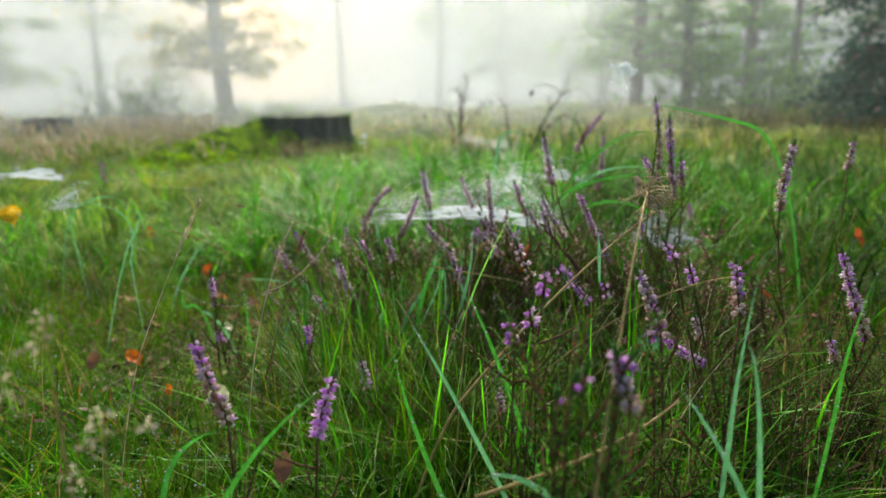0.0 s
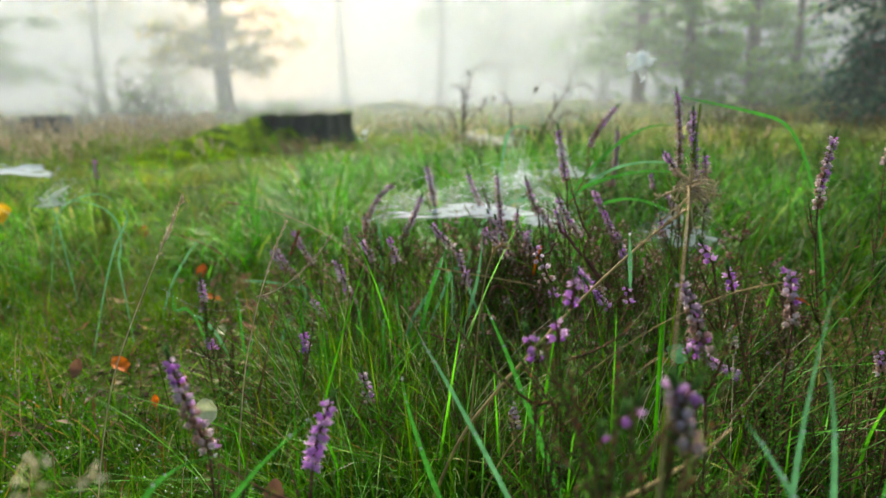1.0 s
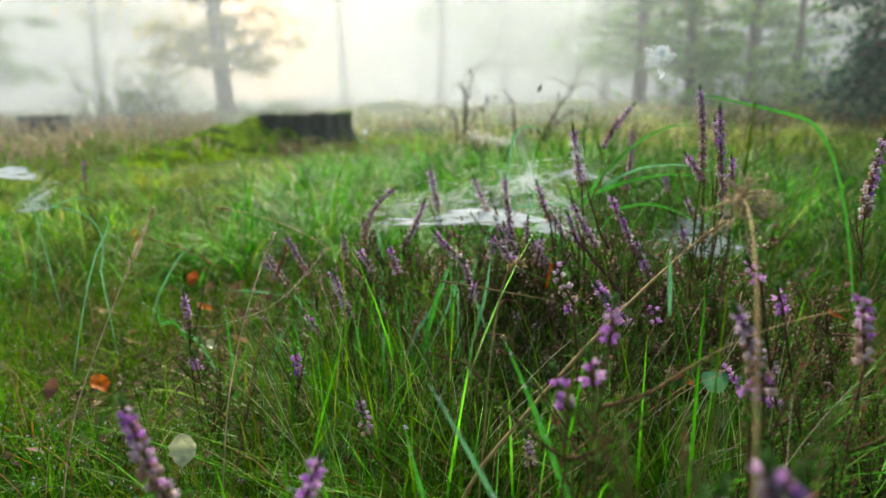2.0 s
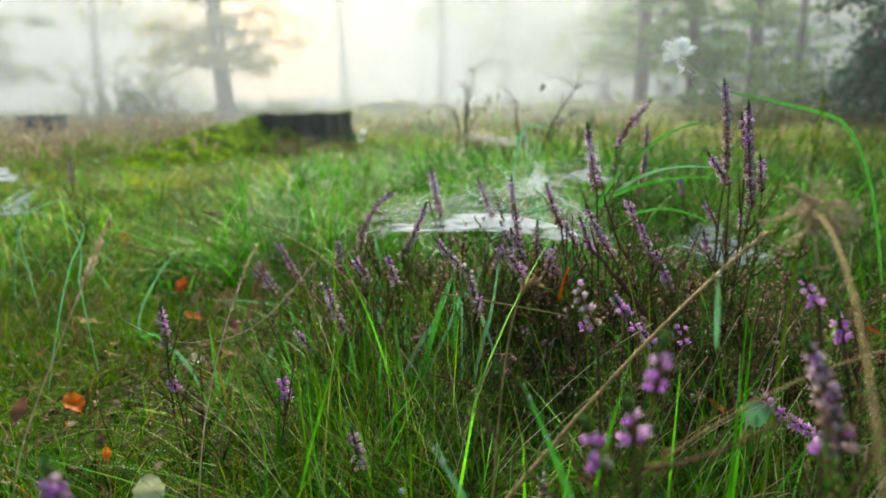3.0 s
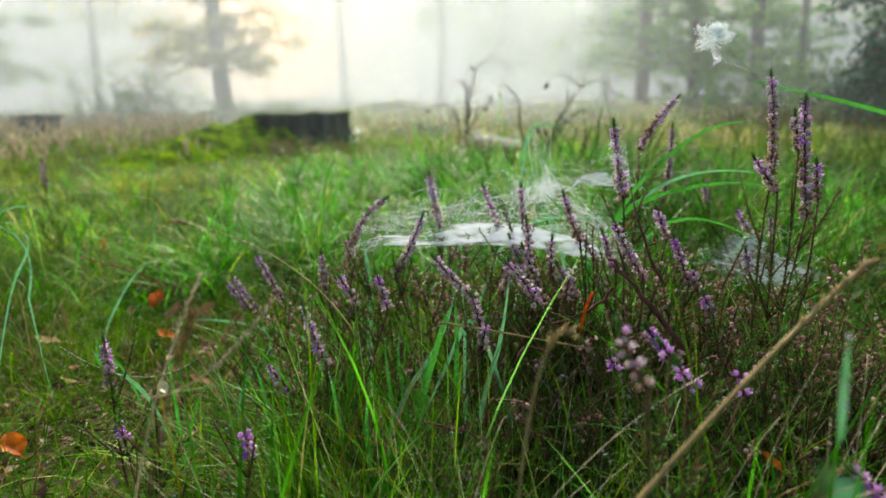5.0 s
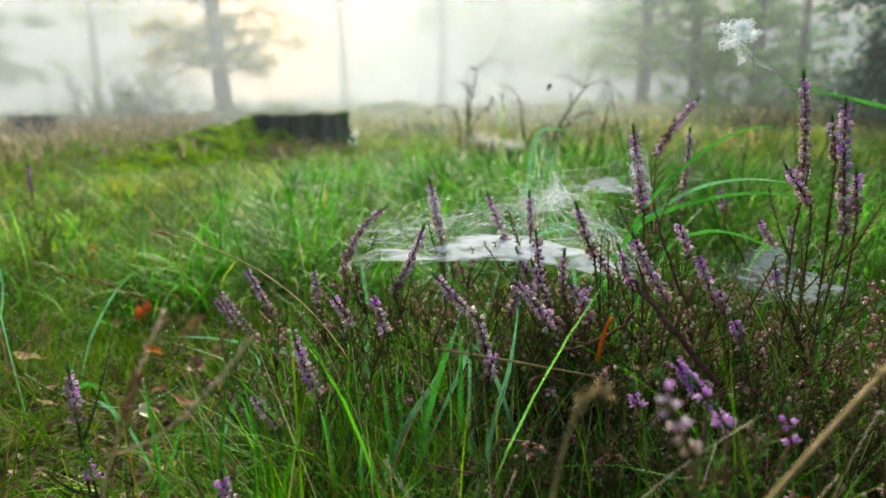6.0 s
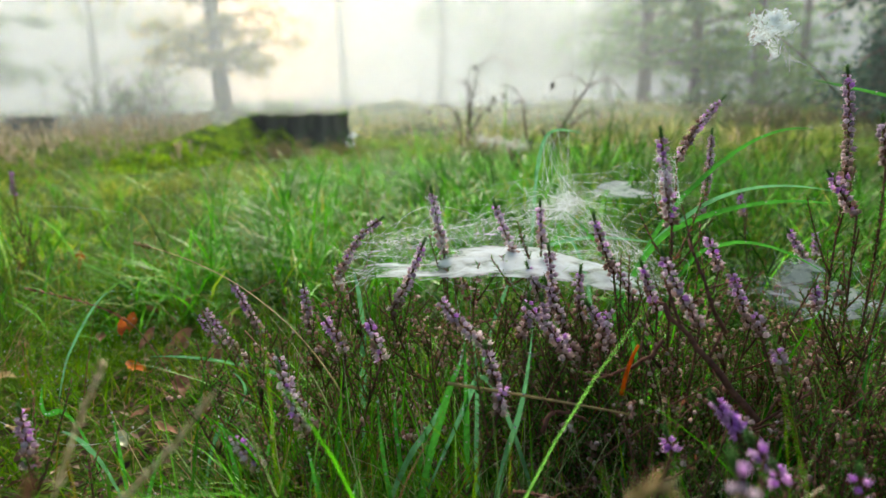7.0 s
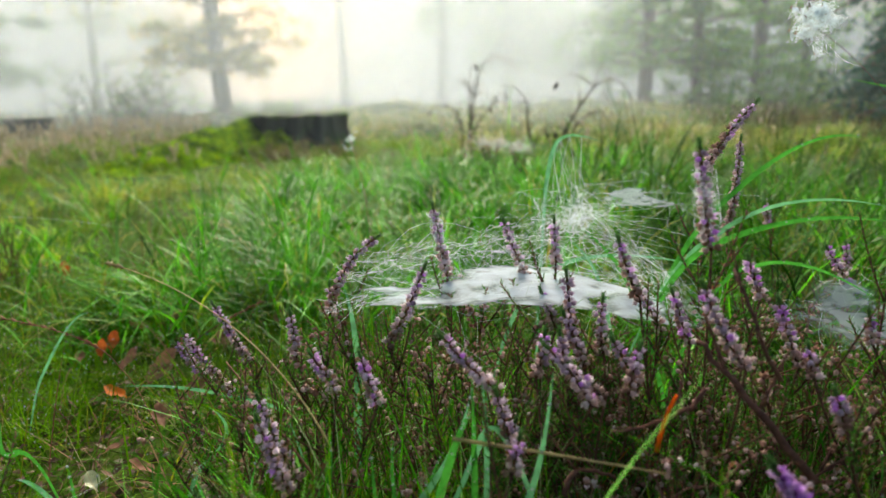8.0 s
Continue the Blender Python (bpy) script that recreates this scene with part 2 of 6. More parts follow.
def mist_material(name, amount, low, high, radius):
    """A translucent sheet standing in for mist: scatters light both ways, thinner at the ground."""
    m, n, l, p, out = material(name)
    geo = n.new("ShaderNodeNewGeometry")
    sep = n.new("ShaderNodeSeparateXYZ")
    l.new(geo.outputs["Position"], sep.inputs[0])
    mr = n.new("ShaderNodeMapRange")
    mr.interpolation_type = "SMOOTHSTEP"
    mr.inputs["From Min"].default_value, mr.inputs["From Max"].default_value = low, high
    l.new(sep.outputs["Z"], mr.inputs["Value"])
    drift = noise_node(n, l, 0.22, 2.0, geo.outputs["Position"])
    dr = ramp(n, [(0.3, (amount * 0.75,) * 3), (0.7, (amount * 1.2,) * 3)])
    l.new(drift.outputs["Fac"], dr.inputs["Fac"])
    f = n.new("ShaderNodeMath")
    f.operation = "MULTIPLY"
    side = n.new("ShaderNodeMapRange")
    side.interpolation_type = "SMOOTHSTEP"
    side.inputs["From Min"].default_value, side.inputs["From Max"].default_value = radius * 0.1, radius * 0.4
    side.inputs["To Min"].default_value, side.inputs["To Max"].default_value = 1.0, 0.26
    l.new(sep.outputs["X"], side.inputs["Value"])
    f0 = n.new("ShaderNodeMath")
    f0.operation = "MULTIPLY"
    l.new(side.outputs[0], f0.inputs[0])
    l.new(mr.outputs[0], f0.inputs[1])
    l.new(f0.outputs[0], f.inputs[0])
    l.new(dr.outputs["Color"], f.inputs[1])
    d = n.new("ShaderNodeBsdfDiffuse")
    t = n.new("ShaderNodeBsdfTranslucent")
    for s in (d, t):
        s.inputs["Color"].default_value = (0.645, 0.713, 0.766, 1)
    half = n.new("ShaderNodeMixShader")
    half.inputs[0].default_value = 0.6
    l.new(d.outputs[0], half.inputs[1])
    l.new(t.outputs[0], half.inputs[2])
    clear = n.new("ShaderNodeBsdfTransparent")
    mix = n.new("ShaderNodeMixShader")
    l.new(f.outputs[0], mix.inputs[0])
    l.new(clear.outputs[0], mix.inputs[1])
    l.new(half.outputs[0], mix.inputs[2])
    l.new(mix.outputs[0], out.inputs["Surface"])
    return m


def backdrop_material():
    """Glowing wall for the morning sky behind the mist, with a warm sun glow painted on it."""
    m, n, l, p, out = material("misty_distance")
    geo = n.new("ShaderNodeNewGeometry")
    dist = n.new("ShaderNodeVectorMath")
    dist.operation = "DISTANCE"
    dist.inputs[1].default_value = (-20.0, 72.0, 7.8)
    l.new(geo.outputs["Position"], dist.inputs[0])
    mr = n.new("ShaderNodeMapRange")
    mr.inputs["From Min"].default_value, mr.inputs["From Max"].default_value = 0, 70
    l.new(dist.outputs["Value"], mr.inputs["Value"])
    # emission colours: painted glow round one spot, fading to dim grey
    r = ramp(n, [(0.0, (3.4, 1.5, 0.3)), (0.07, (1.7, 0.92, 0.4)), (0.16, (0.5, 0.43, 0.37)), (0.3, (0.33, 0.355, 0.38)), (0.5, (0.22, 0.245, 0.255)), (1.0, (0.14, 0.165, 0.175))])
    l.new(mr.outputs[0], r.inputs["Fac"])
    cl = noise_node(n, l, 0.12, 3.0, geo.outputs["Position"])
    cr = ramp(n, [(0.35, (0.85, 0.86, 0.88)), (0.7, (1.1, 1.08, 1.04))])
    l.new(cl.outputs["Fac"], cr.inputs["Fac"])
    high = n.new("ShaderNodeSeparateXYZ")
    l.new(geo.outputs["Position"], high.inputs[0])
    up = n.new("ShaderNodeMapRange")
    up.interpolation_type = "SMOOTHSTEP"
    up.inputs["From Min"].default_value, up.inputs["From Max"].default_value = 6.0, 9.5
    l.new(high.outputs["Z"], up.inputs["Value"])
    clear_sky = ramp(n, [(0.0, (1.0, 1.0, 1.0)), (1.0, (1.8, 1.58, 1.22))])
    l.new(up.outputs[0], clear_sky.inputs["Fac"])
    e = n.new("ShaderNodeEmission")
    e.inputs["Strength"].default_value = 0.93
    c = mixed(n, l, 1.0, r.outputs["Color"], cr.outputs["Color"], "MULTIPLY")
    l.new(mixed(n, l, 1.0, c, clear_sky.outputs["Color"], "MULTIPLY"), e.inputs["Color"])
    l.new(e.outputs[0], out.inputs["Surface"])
    return m


# ---------------------------------------------------------------- mesh tools
rng = np.random.default_rng(7)


def mesh_from(name, verts, faces, mats, index=None, smooth=True):
    me = bpy.data.meshes.new(name)
    me.from_pydata([tuple(v) for v in verts], [], [tuple(f) for f in faces])
    for mat in mats:
        me.materials.append(mat)
    if index is not None:
        me.polygons.foreach_set("material_index", np.asarray(index, dtype=np.int32))
    if smooth:
        me.polygons.foreach_set("use_smooth", np.ones(len(me.polygons), dtype=bool))
    me.update()
    return me


def quads_mesh(name, verts, quads, mat, smooth=True):
    """A large mesh straight from arrays of vertices and four-cornered faces."""
    me = bpy.data.meshes.new(name)
    nv, nf = len(verts), len(quads)
    me.vertices.add(nv)
    me.vertices.foreach_set("co", np.asarray(verts, dtype=np.float32).ravel())
    me.loops.add(nf * 4)
    me.loops.foreach_set("vertex_index", np.asarray(quads, dtype=np.int32).ravel())
    me.polygons.add(nf)
    me.polygons.foreach_set("loop_start", np.arange(0, nf * 4, 4, dtype=np.int32))
    me.polygons.foreach_set("use_smooth", np.full(nf, smooth, dtype=bool))
    me.materials.append(mat)
    me.update(calc_edges=True)
    me.validate()
    return me


class Soup:
    """Gathers tubes, leaves and small pieces of one mesh."""

    def __init__(self):
        self.v, self.f, self.m = [], [], []

    def add(self, verts, faces, m=0):
        k = len(self.v)
        self.v.extend(verts)
        self.f.extend([tuple(i + k for i in f) for f in faces])
        self.m.extend([m] * len(faces))

    def tube(self, pts, r0, r1, sides=5, m=0):
        pts = [Vector(p) for p in pts]
        n = len(pts)
        vs, fs = [], []
        ref = Vector((0.31, 0.17, 0.93)).normalized()
        for i, p in enumerate(pts):
            d = (pts[min(i + 1, n - 1)] - pts[max(i - 1, 0)]).normalized()
            if abs(d.dot(ref)) > 0.97:
                ref = Vector((0.9, 0.3, 0.1)).normalized()
            a = d.cross(ref).normalized()
            b = d.cross(a)
            r = r0 + (r1 - r0) * i / max(1, n - 1)
            for s in range(sides):
                w = 2 * math.pi * s / sides
                vs.append(p + a * (r * math.cos(w)) + b * (r * math.sin(w)))
        for i in range(n - 1):
            for s in range(sides):
                q = (s + 1) % sides
                fs.append((i * sides + s, i * sides + q, (i + 1) * sides + q, (i + 1) * sides + s))
        fs.append(tuple(range(sides))[::-1])
        fs.append(tuple(range((n - 1) * sides, n * sides)))
        self.add(vs, fs, m)

    def leaflet(self, base, way, side, length, width, m=0, cup=0.25):
        base, way, side = Vector(base), Vector(way).normalized(), Vector(side).normalized()
        up = way.cross(side).normalized()
        a = base + way * (length * 0.45)
        vs = [base, a + side * (width / 2) + up * (width * cup), a, a - side * (width / 2) + up * (width * cup), base + way * length]
        self.add(vs, [(0, 1, 2), (0, 2, 3), (1, 4, 2), (2, 4, 3)], m)

    def flake(self, base, way, side, length, width, m=0, cup=0.25):
        """A small pointed leaf of two facets, folded along its middle."""
        base, way, side = Vector(base), Vector(way).normalized(), Vector(side).normalized()
        up = way.cross(side).normalized()
        a = base + way * (length * 0.45) + up * (width * cup)
        self.add([base, a + side * (width / 2), base + way * length, a - side * (width / 2)], [(0, 1, 2), (0, 2, 3)], m)

    def bell(self, base, way, size, m=0):
        """A heather floret: a small bell, closed below and split into lobes at its mouth."""
        way = Vector(way).normalized()
        a = way.cross(Vector((0.3, 0.5, 0.81))).normalized()
        b = way.cross(a)
        base = Vector(base)
        vs, k = [base], 5
        for h, r in ((0.3, 0.36), (0.72, 0.42)):
            for s in range(k):
                w = 2 * math.pi * s / k
                vs.append(base + way * (size * h) + (a * math.cos(w) + b * math.sin(w)) * (size * r))
        for s in range(k):
            w = 2 * math.pi * (s + 0.5) / k
            vs.append(base + way * (size * 1.12) + (a * math.cos(w) + b * math.sin(w)) * (size * 0.34))
        fs = [(0, 1 + (s + 1) % k, 1 + s) for s in range(k)]
        for s in range(k):
            q = (s + 1) % k
            fs.append((1 + s, 1 + q, 6 + q, 6 + s))
            fs.append((6 + s, 6 + q, 11 + s))
        self.add(vs, fs, m)

    def ball(self, c, r, m=0, squash=1.0):
        t = (1 + 5 ** 0.5) / 2
        raw = [(-1, t, 0), (1, t, 0), (-1, -t, 0), (1, -t, 0), (0, -1, t), (0, 1, t), (0, -1, -t), (0, 1, -t), (t, 0, -1), (t, 0, 1), (-t, 0, -1), (-t, 0, 1)]
        k = r / math.sqrt(1 + t * t)
        fs = [(0, 11, 5), (0, 5, 1), (0, 1, 7), (0, 7, 10), (0, 10, 11), (1, 5, 9), (5, 11, 4), (11, 10, 2), (10, 7, 6), (7, 1, 8), (3, 9, 4), (3, 4, 2), (3, 2, 6), (3, 6, 8), (3, 8, 9), (4, 9, 5), (2, 4, 11), (6, 2, 10), (8, 6, 7), (9, 8, 1)]
        self.add([Vector(c) + Vector((x * k, y * k, z * k * squash)) for x, y, z in raw], fs, m)

    def mesh(self, name, *mats):
        return mesh_from(name, self.v, self.f, mats, self.m)


def part(name, soup, mats, parent, label=""):
    """One mesh under a thing, made from gathered pieces."""
    if not soup.f:
        return None
    ob = new(name, soup.mesh(name, *mats))
    ob.parent = parent
    if parent is not None and parent.type == "EMPTY":
        ob.location = -parent.location
    return tagged(ob, label)


def holder(name, at, label, category, group=""):
    e = new(name)
    e.empty_display_size = 0.02
    e.location = at
    return tagged(e, label, category, group)


def bez(a, b, c, n=8):
    a, b, c = Vector(a), Vector(b), Vector(c)
    return [(a * (1 - t) ** 2 + b * (2 * t * (1 - t)) + c * t ** 2) for t in (i / n for i in range(n + 1))]


def ground_z(x, y):
    z = 0.035 + 0.016 * noise.noise((x * 2.1, y * 2.1, 0.3)) + 0.011 * noise.noise((x * 7, y * 7, 1.7)) + 0.007 * noise.noise((x * 17, y * 17, 4.1))
    z += 0.075 * math.exp(-(((x - 0.12) / 0.55) ** 2 + ((y - 1.75) / 0.5) ** 2))     # grassy hummock
    z += 0.03 * math.exp(-(((x - 0.9) / 0.5) ** 2 + ((y - 1.3) / 0.6) ** 2))
    z -= 0.015 * math.exp(-(((x + 0.9) / 0.9) ** 2 + ((y - 3.4) / 0.9) ** 2))
    far = min(1.0, max(0.0, (y - 3) / 8))
    z += far * (0.0 + 0.07 * noise.noise((x * 0.3, y * 0.3, 5.0)))
    z -= min(1.0, max(0.0, (y - 10) / 12)) * 0.16
    if y > 5:
        z += 0.2 * math.exp(-(((x + 1.0) / 0.75) ** 2 + ((y - 11) / 1.2) ** 2)) + 0.12 * math.exp(-(((x - 2.4) / 1.6) ** 2 + ((y - 12) / 1.4) ** 2))
    if abs(x) > 60 or abs(y) > 60:
        z = 0.0
    return z


# ---------------------------------------------------------------- ground, distance, mist
def build_ground():
    k = 190
    s = np.linspace(-1, 1, k)
    g = np.sinh(s * 7.2) / np.sinh(7.2) * 420
    vs = [(x, y + 0.9, ground_z(x, y + 0.9)) for y in g for x in g]
    q = [(j * k + i, j * k + i + 1, (j + 1) * k + i + 1, (j + 1) * k + i) for j in range(k - 1) for i in range(k - 1)]
    tagged(new("ground", quads_mesh("ground", vs, q, ground_material())), "mossy heath ground with grass litter and low hummocks", "ground", kind="structure")


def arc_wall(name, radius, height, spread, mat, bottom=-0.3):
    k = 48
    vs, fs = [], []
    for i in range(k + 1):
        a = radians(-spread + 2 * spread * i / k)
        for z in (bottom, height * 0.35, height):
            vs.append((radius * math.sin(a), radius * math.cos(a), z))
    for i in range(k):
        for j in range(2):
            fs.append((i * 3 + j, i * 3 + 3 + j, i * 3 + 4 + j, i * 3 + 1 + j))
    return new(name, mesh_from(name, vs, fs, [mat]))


build_ground()
tagged(arc_wall("backdrop", 75, 15.5, 62, backdrop_material(), -1), "glowing wall painted as bright morning sky and mist behind the trees", "backdrop", kind="structure")
# translucent sheets added one behind another, standing in for haze in the air
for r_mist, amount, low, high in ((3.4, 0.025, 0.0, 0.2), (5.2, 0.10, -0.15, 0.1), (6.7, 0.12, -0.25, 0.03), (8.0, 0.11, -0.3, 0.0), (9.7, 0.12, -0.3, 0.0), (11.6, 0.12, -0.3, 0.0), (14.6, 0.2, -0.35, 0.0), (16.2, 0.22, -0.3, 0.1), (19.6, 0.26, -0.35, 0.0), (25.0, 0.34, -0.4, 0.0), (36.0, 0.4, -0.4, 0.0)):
    tagged(arc_wall("mist_sheet", r_mist, 0.2 * r_mist + 1.2, 58, mist_material("mist", amount, low, high, r_mist)),
           "translucent sheet standing in for morning mist over the heath", "mist", "mist banks", "structure")


# ---------------------------------------------------------------- grass
def blades(base, length, width, az, lean, curl, segs=4, twist=0.5):
    """Ribbons that taper to a point and bend over: arrays of vertices and faces."""
    n = len(length)
    pos = np.array(base, dtype=float)
    d = np.stack([np.cos(az), np.sin(az)], 1)
    turn = az + np.pi / 2 + rng.normal(0, twist, n)
    side = np.stack([np.cos(turn), np.sin(turn), np.zeros(n)], 1)
    out = []
    for i in range(segs + 1):
        t = i / segs
        w = width * (0.75 + 0.5 * t - 1.2 * t * t if t < 1 else 0.05)
        out.append(pos - side * (w / 2)[:, None])
        out.append(pos + side * (w / 2)[:, None])
        th = lean + curl * (t + 0.5 / segs)
        step = length / segs
        pos = pos + np.concatenate([d * (np.sin(th) * step)[:, None], (np.cos(th) * step)[:, None]], 1)
    v = np.stack(out, 1).reshape(-1, 3)
    k = 2 * (segs + 1)
    one = np.array([(2 * i, 2 * i + 1, 2 * i + 3, 2 * i + 2) for i in range(segs)])
    q = (one[None] + (np.arange(n) * k)[:, None, None]).reshape(-1, 4)
    return v, q


def tufted(n, x0, x1, y0, y1, tuft, spread):
    """Roots of n blades, gathered in loose tufts; the strip widens with the distance."""
    k = max(1, n // tuft)
    cy = y0 + (y1 - y0) * rng.random(k)
    cx = x0 + (x1 - x0) * rng.random(k)
    i = rng.integers(0, k, n)
    off = rng.normal(0, spread, (n, 2))
    az = np.arctan2(off[:, 1], off[:, 0]) + rng.normal(0, 0.9, n)
    return cx[i] + off[:, 0], cy[i] + off[:, 1], az, i


def grass_field(name, label, n, x0, x1, y0, y1, length, width, mat, tuft=30, spread=0.025, segs=4, keep=None, lean=(0.25, 0.25), curl=(0.7, 0.5), comb=0.6):
    x, y, az, i = tufted(n, x0, x1, y0, y1, tuft, spread)
    if keep is not None:
        ok = keep(x, y)
        x, y, az, i = x[ok], y[ok], az[ok], i[ok]
    m = len(x)
    z = np.array([ground_z(a, b) for a, b in zip(x, y)])
    k = int(i.max()) + 1
    hue = rng.random(k)[i]
    az = az + (comb * np.sin(rng.uniform(0, 2 * np.pi, k)[i] - az))      # each tuft is combed one way
    ln = rng.uniform(length[0], length[1], m) * (0.4 + 1.0 * hue ** 1.5)
    wd = rng.uniform(width[0], width[1], m)
    v, q = blades(np.stack([x, y, z - 0.004], 1), ln, wd, az, np.abs(rng.normal(lean[0], lean[1], m)), np.abs(rng.normal(curl[0], curl[1], m)), segs)
    ob = new(name, quads_mesh(name, v, q, mat))
    return tagged(ob, label, "grass", kind="stuff"), np.stack([x, y, z], 1), ln


def around(x, y):
    """The wider heath beside and behind the slider, away from the denser fields."""
    return ~((np.abs(x) < 0.85) & (y > -0.25) & (y < 1.3)) & ~((np.abs(x) < 2.5) & (y >= 1.2))


def off_roots(x, y):
    """Leaves the mossy roots of the stump bare."""
    mossy = (((x + 1.2) / 0.36) ** 2 + ((y - 3.2) / 0.95) ** 2 < 1) | (((x + 3.3) / 0.45) ** 2 + ((y - 5.15) / 0.75) ** 2 < 1)
    return ~(mossy & (rng.random(np.shape(x)) < 0.85))


def under_heather(x, y):
    """Thins the grass out in the shade under the dense heather."""
    shade = (x > 0.02) & (x < 0.5) & (y > 0.5) & (y < 0.84)
    return low_near(x, y) & ~(shade & (rng.random(len(x)) < 0.72))


def beside_heather(x, y):
    """Thins the tall grass out in the shade beside the heather."""
    return ~((x < 0.55) & (y < 0.84) & (rng.random(len(x)) < 0.75))


def low_near(x, y):
    """Leaves the slider's lane free of tall grass."""
    litter = ((x + 0.31) / 0.13) ** 2 + ((y - 0.72) / 0.13) ** 2 < 1      # a patch of bare litter
    return ~((np.abs(x) < 0.10) & (y < 0.31)) & (y > 0.10) & ~(litter & (rng.random(len(x)) < 0.75))


GRASS_TIPS = []
